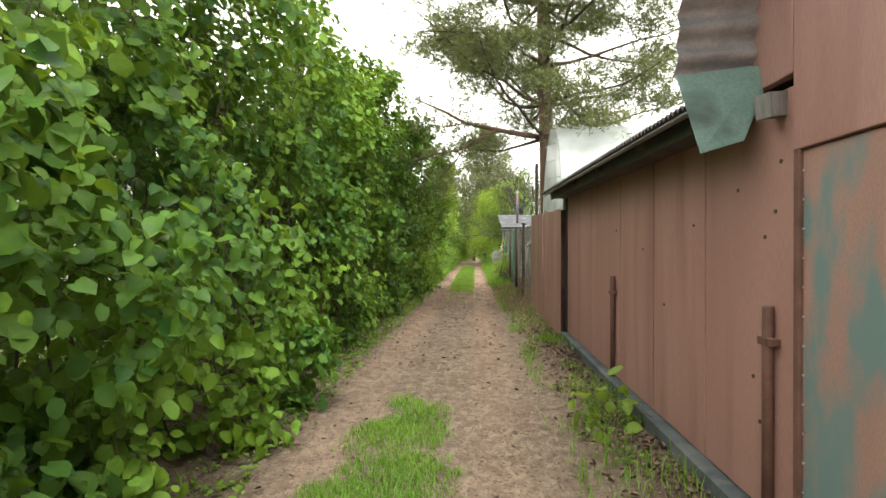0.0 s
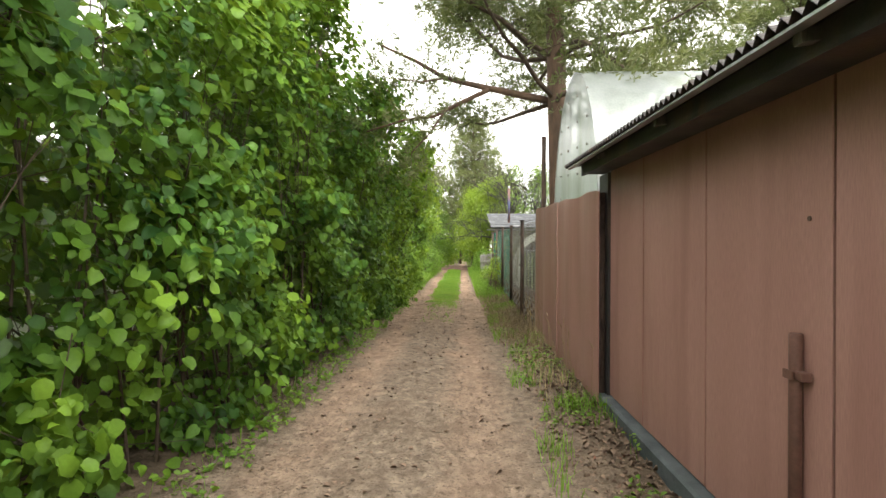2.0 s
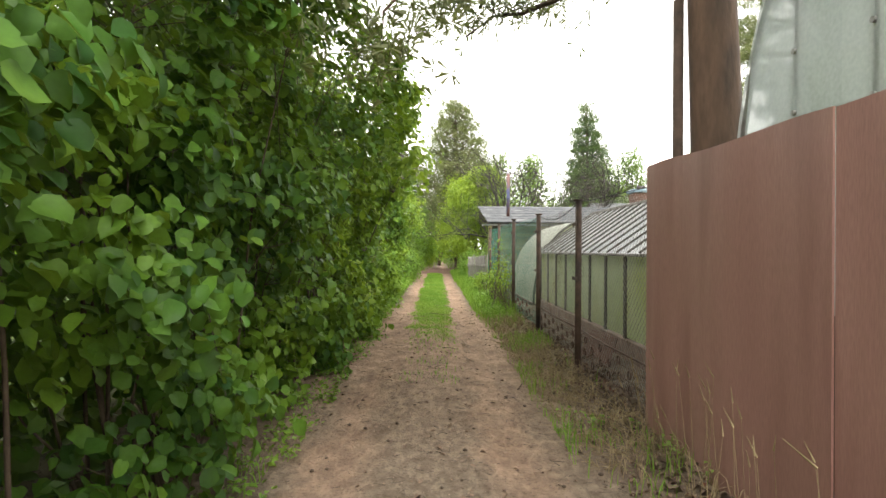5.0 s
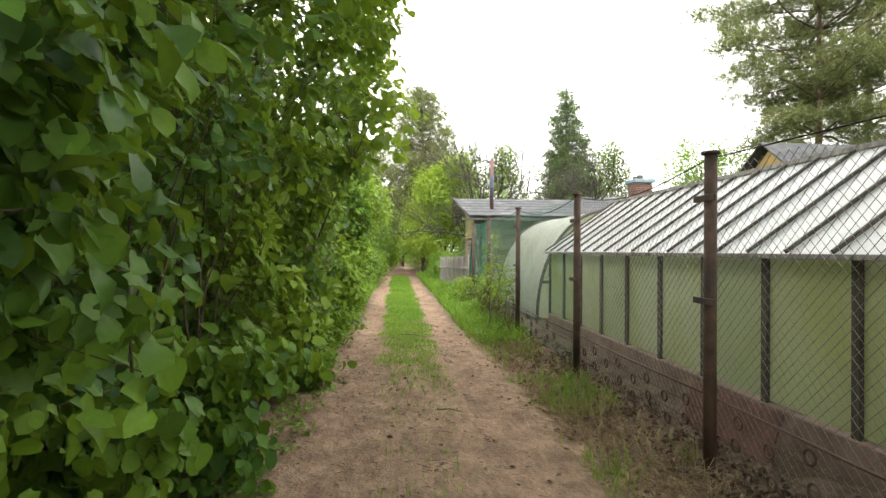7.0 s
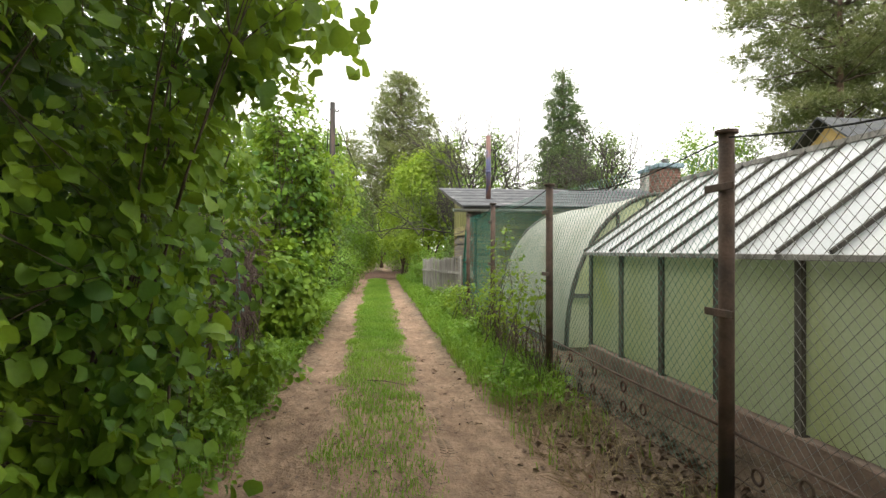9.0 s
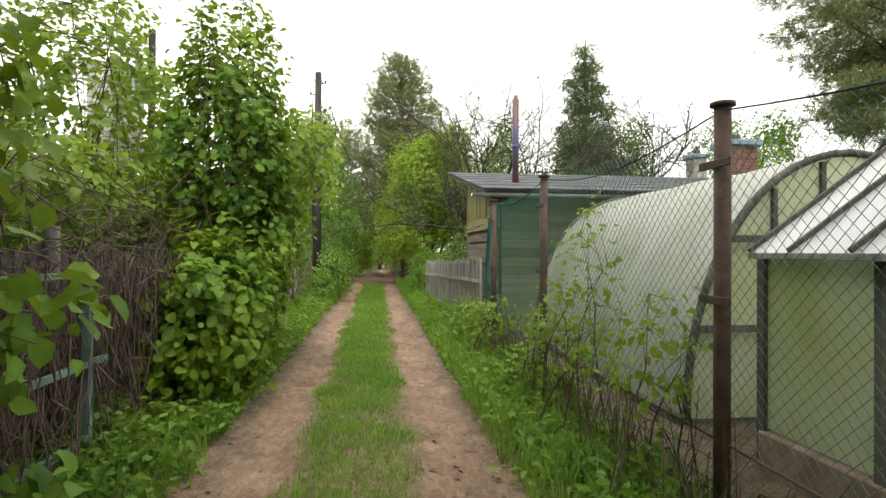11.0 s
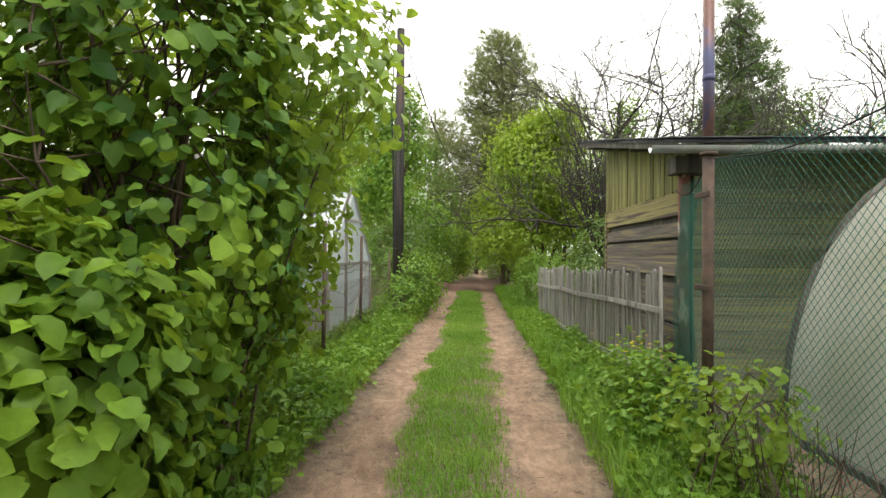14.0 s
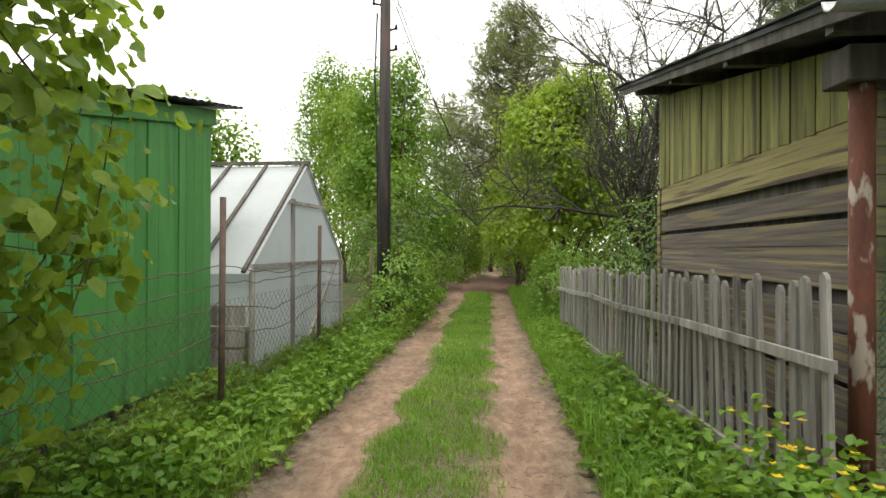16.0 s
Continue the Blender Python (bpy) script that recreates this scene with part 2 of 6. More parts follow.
M_MOSSV = surface("mossy_upright_board", (0.15, 0.145, 0.05), (0.26, 0.25, 0.085), (0.075, 0.068, 0.045), scale=5, fine=60, stretch=(4, 4, 0.3), relief=0.7, piece=0.35, stain_scale=3, stain_lo=0.5)
M_MOSSH = surface("worn_yellow_board", (0.23, 0.20, 0.085), (0.31, 0.27, 0.125), (0.10, 0.075, 0.06), scale=4, fine=60, stretch=(3, 0.3, 11), relief=0.7, piece=0.2, stain_scale=2.2, stain_lo=0.5, stain_hi=0.58)
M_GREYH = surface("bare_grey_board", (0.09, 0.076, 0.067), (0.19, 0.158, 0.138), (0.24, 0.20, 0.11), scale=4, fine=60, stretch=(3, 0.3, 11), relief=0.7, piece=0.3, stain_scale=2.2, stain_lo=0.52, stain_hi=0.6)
# South-wall copy of the grey boards; its lit side is put into the colour.
M_GREYS = surface("bare_lit_south_board", (0.19, 0.175, 0.12), (0.29, 0.275, 0.18), (0.30, 0.29, 0.13), scale=4, fine=60, stretch=(0.3, 3, 11), relief=0.7, piece=0.3, stain_scale=2.2, stain_lo=0.52, stain_hi=0.6)
M_FELT = surface("roofing_felt", (0.035, 0.037, 0.042), (0.085, 0.087, 0.094), (0.15, 0.15, 0.155), scale=5, fine=80, rough=0.9)
M_DARKSLATE = surface("dark_slate_roof", (0.03, 0.032, 0.036), (0.06, 0.062, 0.068), (0.08, 0.085, 0.07), scale=5, rough=0.85)
M_SLATE = surface("asbestos_slate_roof", (0.10, 0.105, 0.11), (0.18, 0.18, 0.185), (0.07, 0.08, 0.06), scale=5, rough=0.85)
M_BRICK = surface("red_brick", (0.12, 0.062, 0.048), (0.2, 0.105, 0.08), (0.22, 0.18, 0.15), scale=12, piece=0.4, relief=0.6)
M_WHITEBRICK = surface("silicate_brick", (0.42, 0.41, 0.38), (0.55, 0.53, 0.5), (0.3, 0.28, 0.26), scale=8, piece=0.3)
M_MORTAR = surface("mortar", (0.28, 0.27, 0.25), (0.4, 0.38, 0.35), scale=15)
M_BLUETIN = surface("blue_grey_tin", (0.13, 0.19, 0.23), (0.2, 0.27, 0.31), (0.1, 0.08, 0.07), scale=6, rough=0.5)
M_GREENBOARD = surface("green_painted_board", (0.055, 0.19, 0.052), (0.08, 0.25, 0.068), (0.04, 0.14, 0.045), scale=2.0, fine=60, stretch=(3, 3, 0.25), rough=0.5, relief=0.25, piece=0.12)
M_BLACKPOLE = surface("creosoted_pole", (0.016, 0.014, 0.014), (0.045, 0.04, 0.036), (0.10, 0.06, 0.05), scale=5, fine=50, stretch=(3, 3, 0.2), relief=0.6)
M_CABLE = surface("black_cable", (0.012, 0.012, 0.012), (0.025, 0.025, 0.025))
M_YELLOW = leafy("yellow_petal", (0.55, 0.38, 0.01), (0.7, 0.5, 0.02), (0.7, 0.5, 0.02), 0.3)
M_STACK = surface("heat_stained_pipe", (0.11, 0.06, 0.055), (0.17, 0.095, 0.08), (0.07, 0.075, 0.14), scale=3, rough=0.45, metal=0.3, stretch=(1, 1, 0.6), stain_lo=0.54, stain_hi=0.62)
M_YELLOWHOUSE = surface("ochre_plank_wall", (0.35, 0.24, 0.09), (0.42, 0.3, 0.12), scale=3)
M_SOILWALL = surface("muddy_plank", (0.16, 0.11, 0.088), (0.28, 0.2, 0.16), (0.11, 0.075, 0.06), scale=6, relief=0.6)
M_CLOD = surface("earth_clod", (0.13, 0.09, 0.065), (0.28, 0.21, 0.155), scale=14)
M_CONCRETE = surface("rough_concrete", (0.22, 0.2, 0.18), (0.34, 0.31, 0.28), (0.14, 0.12, 0.1), scale=6, relief=0.6)


# ---- mesh helpers ----
def thing(name, loc, label, category, group="", kind=""):
    e = new(name)
    e.location = loc
    e.empty_display_size = 0.2
    return tagged(e, label, category, group, kind)


def base_of(ob):
    v = Vector((0, 0, 0))
    while ob is not None:
        v = v + ob.location
        ob = ob.parent
    return v


def part(name, src, material, parent=None, label="", kind=""):
    """Links a bmesh or a mesh, given in world metres, as one mesh object under a thing or a part."""
    if isinstance(src, bmesh.types.BMesh):
        me = bpy.data.meshes.new(name)
        src.to_mesh(me)
        src.free()
    else:
        me = src
    me.materials.append(material)
    ob = new(name, me)
    if parent is not None:
        me.transform(Matrix.Translation(-base_of(parent)))
        ob.parent = parent
    return tagged(ob, label, "", "", kind)


def mesh_np(name, v, f, smooth=False):
    """A mesh from arrays of points and of equal-sided faces."""
    v, f = np.asarray(v, dtype=np.float32), np.asarray(f, dtype=np.int32)
    me = bpy.data.meshes.new(name)
    k = f.shape[1]
    me.vertices.add(len(v))
    me.vertices.foreach_set("co", v.ravel())
    me.loops.add(f.size)
    me.loops.foreach_set("vertex_index", f.ravel())
    me.polygons.add(len(f))
    me.polygons.foreach_set("loop_start", np.arange(0, f.size, k, dtype=np.int32))
    me.update(calc_edges=True)
    if smooth:
        me.polygons.foreach_set("use_smooth", np.ones(len(f), dtype=bool))
    return me


def box(bm, x0, y0, z0, x1, y1, z1, bevel=0.0, m=None):
    vs = [bm.verts.new(p) for p in ((x0, y0, z0), (x1, y0, z0), (x1, y1, z0), (x0, y1, z0), (x0, y0, z1), (x1, y0, z1), (x1, y1, z1), (x0, y1, z1))]
    fs = [bm.faces.new([vs[i] for i in q]) for q in ((3, 2, 1, 0), (4, 5, 6, 7), (0, 1, 5, 4), (1, 2, 6, 5), (2, 3, 7, 6), (3, 0, 4, 7))]
    if bevel:
        es = list({e for f in fs for e in f.edges})
        made = bmesh.ops.bevel(bm, geom=es, offset=bevel, segments=1, affect="EDGES")
        vs = list({v for f in made["faces"] for v in f.verts} | {v for v in vs if v.is_valid})
    if m is not None:
        bmesh.ops.transform(bm, matrix=m, verts=vs)
    return bm


def beam(bm, p, q, w, h):
    """A square-cut bar from p to q, w across and h high."""
    p, q = Vector(p), Vector(q)
    d = (q - p).normalized()
    up = Vector((0, 0, 1)) if abs(d.z) < 0.95 else Vector((0, 1, 0))
    s = d.cross(up).normalized() * w / 2
    u = s.normalized().cross(d).normalized() * h / 2
    vs = [bm.verts.new(c + a * s + b * u) for c in (p, q) for a, b in ((-1, -1), (1, -1), (1, 1), (-1, 1))]
    for f in ((0, 1, 2, 3), (7, 6, 5, 4), (0, 4, 5, 1), (1, 5, 6, 2), (2, 6, 7, 3), (3, 7, 4, 0)):
        bm.faces.new([vs[i] for i in f])
    return bm


def tube(bm, pts, radii, n=8, cap=True):
    """A round rod along a line of points."""
    pts = [Vector(p) for p in pts]
    if isinstance(radii, (int, float)):
        radii = [radii] * len(pts)
    rings = []
    for i, p in enumerate(pts):
        d = (pts[min(i + 1, len(pts) - 1)] - pts[max(i - 1, 0)]).normalized()
        up = Vector((0, 0, 1)) if abs(d.z) < 0.9 else Vector((1, 0, 0))
        s = d.cross(up).normalized()
        u = s.cross(d)
        rings.append([bm.verts.new(p + radii[i] * (math.cos(a) * s + math.sin(a) * u)) for a in (2 * math.pi * k / n for k in range(n))])
    for a, b in zip(rings, rings[1:]):
        for k in range(n):
            bm.faces.new((a[k], a[(k + 1) % n], b[(k + 1) % n], b[k])).smooth = True
    if cap:
        bm.faces.new(rings[0][::-1])
        bm.faces.new(rings[-1])
    return bm


def ring(bm, c, r, t, n=14, m=5):
    """An upright ring that faces the lane."""
    c = Vector(c)
    rows = []
    for k in range(n):
        a = 2 * math.pi * k / n
        o = Vector((0, math.cos(a), math.sin(a)))
        rows.append([bm.verts.new(c + o * (r + t * math.cos(w)) + Vector((t * math.sin(w), 0, 0))) for w in (2 * math.pi * q / m for q in range(m))])
    for k in range(n):
        p, q = rows[k], rows[(k + 1) % n]
        for w in range(m):
            bm.faces.new((p[w], p[(w + 1) % m], q[(w + 1) % m], q[w])).smooth = True
    return bm


def sticks(p, q, r0, r1=None, n=3):
    """Many thin rods at once: start points, end points, radius at both ends."""
    p, q = np.asarray(p, float), np.asarray(q, float)
    r1 = r0 if r1 is None else r1
    d = q - p
    d /= np.linalg.norm(d, axis=1, keepdims=True) + 1e-9
    up = np.where(np.abs(d[:, 2:3]) < 0.9, [[0.0, 0.0, 1.0]], [[1.0, 0.0, 0.0]])
    s = np.cross(d, up)
    s /= np.linalg.norm(s, axis=1, keepdims=True) + 1e-9
    u = np.cross(s, d)
    r0, r1 = (np.broadcast_to(np.asarray(r, float), (len(p),))[:, None] for r in (r0, r1))
    vs = []
    for c, r in ((p, r0), (q, r1)):
        for k in range(n):
            a = 2 * math.pi * k / n
            vs.append(c + r * (math.cos(a) * s + math.sin(a) * u))
    v = np.stack(vs, 1).reshape(-1, 3)
    o = np.arange(len(p))[:, None, None] * 2 * n
    f = np.array([[k, (k + 1) % n, n + (k + 1) % n, n + k] for k in range(n)])[None] + o
    return v, f.reshape(-1, 4)


def leaf_cards(rng, pos, out, size, wide=0.8, droop=0.7, scatter=0.7, fold=0.16, fine=False, coarse=False):
    """Leaf blades, folded along the midrib: points, the way that each faces, length. fine: rounder, curled blades."""
    n = len(pos)
    nrm = np.asarray(out, float) + rng.normal(0, scatter, (n, 3)) + [0, 0, 0.7]
    nrm /= np.linalg.norm(nrm, axis=1, keepdims=True) + 1e-9
    tip = rng.normal(0, 1.0, (n, 3)) + [0, 0, -droop * 1.6]
    tip -= nrm * np.sum(tip * nrm, 1, keepdims=True)
    tip /= np.linalg.norm(tip, axis=1, keepdims=True) + 1e-9
    side = np.cross(nrm, tip)
    L = (np.asarray(size) * np.ones(n))[:, None]
    if fine:
        pts = [(0, 0, 0), (0.38, 0, -0.3), (0.76, 0, -0.7), (1.06, 0, -1.5), (-0.07, 0.2, 0.2), (0.12, 0.43, 0.6), (0.52, 0.56, 0.7), (0.87, 0.37, -0.2), (-0.07, -0.2, 0.2), (0.12, -0.43, 0.6), (0.52, -0.56, 0.7), (0.87, -0.37, -0.2)]
        quads = [[0, 4, 5, 1], [1, 5, 6, 2], [2, 6, 7, 3], [0, 1, 9, 8], [1, 2, 10, 9], [2, 3, 11, 10]]
    elif coarse:
        pts = [(0, 0, 0), (0.45, 0.42, 0.8), (1, 0, -0.5), (0.45, -0.42, 0.8)]
        quads = [[0, 1, 2, 3]]
    else:
        pts = [(0, 0, 0), (0.3, 0.42, 1), (0.72, 0.36, 1), (1, 0, -0.4), (0.72, -0.36, 1), (0.3, -0.42, 1)]
        quads = [[0, 1, 2, 3], [0, 3, 4, 5]]
    curl = rng.uniform(0.3, 1.7, n)[:, None]
    vs = [pos + L * (a * tip + b * wide * side + c * fold * curl * nrm) for a, b, c in pts]
    if fine:
        vs = [p + L * rng.normal(0, 0.045, (n, 3)) for p in vs]
    v = np.stack(vs, 1).reshape(-1, 3)
    f = (np.array(quads)[None] + np.arange(n)[:, None, None] * len(pts)).reshape(-1, 4)
    return v, f


def blades(rng, pos, height, width, lean=0.35):
    """Grass blades: a bent strip of two faces each."""
    n = len(pos)
    a = rng.uniform(0, 2 * math.pi, n)
    d = np.stack([np.cos(a), np.sin(a), np.zeros(n)], 1)
    s = np.stack([-np.sin(a), np.cos(a), np.zeros(n)], 1)
    h = (np.asarray(height) * np.ones(n))[:, None]
    w = np.asarray(width) * np.ones(n)
    w = w[:, None] / 2
    b = rng.uniform(0.1, 1.0, n)[:, None] * lean
    up = np.array([[0, 0, 1.0]])
    mid = pos + h * (0.6 * up + 0.35 * b * d)
    end = pos + h * ((1 - 0.3 * b) * up + 1.1 * b * d)
    vs = [pos - s * w, pos + s * w, mid + s * w * 0.8, mid - s * w * 0.8, end + s * w * 0.1, end - s * w * 0.1]
    v = np.stack(vs, 1).reshape(-1, 3)
    f = (np.array([[0, 1, 2, 3], [3, 2, 4, 5]])[None] + np.arange(n)[:, None, None] * 6).reshape(-1, 4)
    return v, f


def joined(*pairs):
    vs, fs, o = [], [], 0
    for v, f in pairs:
        vs.append(v)
        fs.append(f + o)
        o += len(v)
    return np.concatenate(vs), np.concatenate(fs)


# ---- ground ----
def ground_z(x, y):
    """Height of the ground: two wheel tracks, a crown between them, raised verges."""
    x, y = np.asarray(x, float), np.asarray(y, float)
    a = np.abs(x - LANE)
    tracks = -0.035 * np.exp(-((a - RUT) / 0.22) ** 2) * np.clip((y - 8) / 12, 0.25, 1)
    crown = 0.02 * np.exp(-(a / 0.3) ** 2)
    verge = 0.14 * np.clip((x - 0.8) / 0.7, 0, 1) ** 1.5 * np.clip((y - 7) / 8, 0.1, 1) + 0.22 * np.clip((-1.65 - x) / 0.8, 0, 1) ** 1.4 * np.clip((y - 18) / 8, 0.25, 1)
    rough = 0.012 * np.sin(x * 7.1 + y * 2.3) * np.sin(y * 3.7 - x * 1.9) + 0.01 * np.sin(y * 9.3 + x * 4.0)
    return tracks + crown + verge + rough


def build_ground():
    xs = np.concatenate([-np.geomspace(600, 4.2, 16), np.linspace(-4, 4, 90), np.geomspace(4.2, 600, 16)])
    ys = np.concatenate([[-500, -200, -80, -30, -12], np.linspace(-6, 62, 330), np.geomspace(63, 900, 14)])
    X, Y = np.meshgrid(xs, ys)
    Z = ground_z(X, Y) * (np.abs(X) < 60)
    v = np.stack([X, Y, Z], -1).reshape(-1, 3)
    i = np.arange(len(ys) - 1)[:, None] * len(xs) + np.arange(len(xs) - 1)[None]
    f = np.stack([i, i + 1, i + 1 + len(xs), i + len(xs)], -1).reshape(-1, 4)
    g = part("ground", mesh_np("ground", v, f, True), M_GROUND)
    tagged(g, "sandy earth track with two wheel ruts and grassy verges", "ground", "", "structure")


build_ground()


# ---- corrugated sheet ----
def corrugated(bm, p, along, across, length, width, pitch=0.076, depth=0.018, thick=0.004):
    """A wavy sheet: waves follow one another along 'along', and run down 'across'."""
    p, a, c = Vector(p), Vector(along).normalized(), Vector(across).normalized()
    nrm = a.cross(c).normalized()
    n = int(length / pitch * 4)
    for t, flip in ((0, False), (thick, True)):
        prev = None
        for k in range(n + 1):
            o = p + a * (length * k / n) + nrm * (depth * math.sin(k * math.pi / 2) + t)
            cur = (bm.verts.new(o), bm.verts.new(o + c * width))
            if prev:
                q = (prev[0], cur[0], cur[1], prev[1])
                bm.faces.new(q[::-1] if flip else q).smooth = True
            prev = cur
    return bm


# ---- brown garage with a low corrugated roof ----
def build_garage():
    g = thing("garage", (1.6, 5.0, 0), "long brown sheet-steel garage under a dark corrugated roof", "garage")
    seams = [9.2, 8.2, 7.05, 5.9, 4.82, 3.76, 2.70]
    for y1, y0 in zip(seams, seams[1:]):
        bm = bmesh.new()
        jog = random.uniform(-0.004, 0.004)
        box(bm, 1.55 + jog, y0 + 0.011, 0.16, 1.575 + jog, y1 - 0.011, 2.36 + (y0 - 2.95) * 0.0242, 0.004)
        part("wall_panel", bm, M_BROWN, g)
    for y0, y1, z0, z1, mt, lb in ((-0.6, 2.66, 0.16, 2.02, M_BROWNWORN, "brown sheet with bare green-grey patches"), (-4.5, -0.61, 0.16, 2.02, M_BROWN, ""), (-4.5, 2.69, 2.025, 3.6, M_BROWN, ""), (2.70, 3.35, 2.40, 3.6, M_BROWN, "")):
        bm = bmesh.new()
        box(bm, 1.535 if z0 < 1 else 1.515, y0, z0, 1.57, y1, z1, 0.004)
        part("wall_panel", bm, mt, g, lb)
    bm = bmesh.new()
    box(bm, 1.515, 2.64, 0.16, 1.56, 2.69, 2.03, 0.006)
    part("seam_strip", bm, M_STEELBROWN, g)
    for k in range(13):
        bm = bmesh.new()
        tube(bm, [(1.518, 2.60, 0.3 + k * 0.135), (1.51, 2.60, 0.3 + k * 0.135)], 0.006, 6)
        part("rivet", bm, M_TIN, g)
    for y, z in ((3.0, 1.62), (2.98, 1.15), (3.05, 0.62), (3.3, 1.9), (2.85, 2.0), (5.1, 1.55), (6.05, 1.75), (3.95, 1.72), (3.12, 0.85), (2.9, 1.75), (4.55, 1.1)):
        bm = bmesh.new()
        tube(bm, [(1.552, y, z), (1.543, y, z)], 0.012, 6)
        part("bolt_head", bm, M_RUST, g)
    bm = bmesh.new()
    box(bm, 1.46, -4.5, -0.05, 1.62, 9.32, 0.15, 0.02)
    part("plinth", bm, M_TAR, g, "grey tarred concrete plinth")
    bm = bmesh.new()
    box(bm, 1.6, -4.5, 0.1, 6.0, 9.25, 2.32)
    box(bm, 1.6, -4.5, 2.43, 6.0, 3.3, 3.55)
    part("inner_wall", bm, M_DARKWOOD, g)
    bm = bmesh.new()
    corrugated(bm, (1.16, 3.1, 2.3436), (0, 1, 0.0242), (1, 0, 0.14), 6.47, 5.2)
    part("roof", bm, M_DARKTIN, g, "dark corrugated roof with a wavy eave")
    # Unseen overhang, added to keep sky light off the upper wall panels.
    bm = bmesh.new()
    corrugated(bm, (0.98, -4.7, 3.58), (0, 1, 0), (1, 0, 0.12), 8.1, 5.3)
    part("upper_roof", bm, M_DARKTIN, g, "dark corrugated roof of the taller bay, out of view, added to shade its wall")
    bm = bmesh.new()
    beam(bm, (1.30, 3.1, 2.283), (1.30, 9.32, 2.43), 0.03, 0.11)
    beam(bm, (1.42, 3.1, 2.273), (1.42, 9.36, 2.42), 0.22, 0.05)
    part("eave_board", bm, M_DARKTIN, g)
    bm = bmesh.new()
    beam(bm, (1.2, 3.1, 2.315), (1.2, 9.5, 2.47), 0.05, 0.012)
    part("eave_flashing", bm, M_TIN, g)
    # Added dark board, standing in for the black shade in this gap.
    bm = bmesh.new()
    box(bm, 1.53, 9.205, 0.0, 1.66, 9.55, 2.40, 0.004)
    part("end_board", bm, M_DARKTIN, g, "dark filler board that blackens the gap at the garage end")
    for y in (4.2, 5.6, 7.0, 8.4):
        bm = bmesh.new()
        beam(bm, (1.22, y, 2.29 + (y - 2.95) * 0.0242), (1.6, y, 2.33 + (y - 2.95) * 0.0242), 0.05, 0.05)
        part("rafter_end", bm, M_DARKWOOD, g)
    bm = bmesh.new()
    beam(bm, (1.44, 2.82, 2.27), (1.58, 2.86, 2.29), 0.10, 0.12)
    part("beam_end", bm, M_GREYWOOD, g, "weathered timber beam end")
    bm = bmesh.new()
    corrugated(bm, (1.10, 3.06, 2.48), (0, -0.16, 1), (1, 0, 0.06), 0.75, 0.42, 0.15, 0.03)
    part("roof_end_sheet", bm, M_TIN, g, "curled-up grey corrugated sheet")
    bm = bmesh.new()
    pts = [(1.10, 3.05, 2.50), (1.54, 3.0, 2.54), (1.52, 2.97, 2.38), (1.40, 2.92, 2.12), (1.17, 2.9, 2.05)]
    vs = [bm.verts.new(p) for p in pts] + [bm.verts.new((p[0], p[1] + 0.006, p[2])) for p in pts]
    bm.faces.new(vs[:5][::-1])
    bm.faces.new(vs[5:])
    for k in range(5):
        bm.faces.new((vs[k], vs[(k + 1) % 5], vs[5 + (k + 1) % 5], vs[5 + k]))
    part("tin_flap", bm, M_GREENTIN, g, "bent green tin flap hanging from the eave")
    for y, top in ((6.1, 1.25), (2.92, 1.26)):
        bm = bmesh.new()
        tube(bm, [(1.521, y, 0.0), (1.521, y, top - 0.01), (1.521, y, top)], [0.028, 0.028, 0.024], 12)
        pipe = part("standpipe", bm, M_STEELBROWN, g, "brown painted steel pipe with a bracket")
        bm = bmesh.new()
        box(bm, 1.50, y - 0.075, top - 0.20, 1.548, y - 0.02, top - 0.16, 0.004)
        box(bm, 1.483, y - 0.035, top - 0.20, 1.492, y + 0.035, top - 0.16, 0.002)
        part("bracket", bm, M_STEELBROWN, pipe)


build_garage()


def build_screen():
    s = thing("sheet_fence", (1.47, 11.6, 0), "tall fence of flat brown painted steel sheets", "fence")
    for y0, y1, z0, z1 in ((9.2, 11.5, 2.21, 2.29), (11.504, 13.72, 2.29, 2.35)):
        bm = bmesh.new()
        n = 14
        fr, bk = [], []
        for k in range(n + 1):
            y = y0 + (y1 - y0) * k / n
            x = 1.43 + 0.012 * math.sin(k * 0.9 + y0)
            top = z0 + (z1 - z0) * k / n + 0.012 * math.sin(k * 0.7)
            fr.append((bm.verts.new((x, y, 0.08)), bm.verts.new((x, y, top))))
            bk.append((bm.verts.new((x + 0.012, y, 0.08)), bm.verts.new((x + 0.012, y, top))))
        for k in range(n):
            bm.faces.new((fr[k][0], fr[k][1], fr[k + 1][1], fr[k + 1][0]))
            bm.faces.new((bk[k][0], bk[k + 1][0], bk[k + 1][1], bk[k][1]))
            bm.faces.new((fr[k][1], bk[k][1], bk[k + 1][1], fr[k + 1][1]))
        for k in (0, n):
            bm.faces.new((fr[k][0], bk[k][0], bk[k][1], fr[k][1]))
        part("steel_sheet", bm, M_BROWN, s)
    for y, top in ((9.33, 2.2), (11.5, 2.25), (13.3, 3.6), (13.66, 2.3)):
        bm = bmesh.new()
        tube(bm, [(1.5, y, -0.05), (1.5, y, top)], 0.04, 10)
        part("post", bm, M_RUST, s)
    bm = bmesh.new()
    box(bm, 1.44, 9.4, -0.05, 1.6, 13.8, 0.09, 0.02)
    part("footing", bm, M_CONCRETE, s)


build_screen()


# ---- arched greenhouses ----
def arch(c, half, height, base, n=22, power=1.0):
    """Points of an arch in its own plane: across, up."""
    return [(c - half * math.cos(math.pi * k / n), base + height * abs(math.sin(math.pi * k / n)) ** power) for k in range(n + 1)]


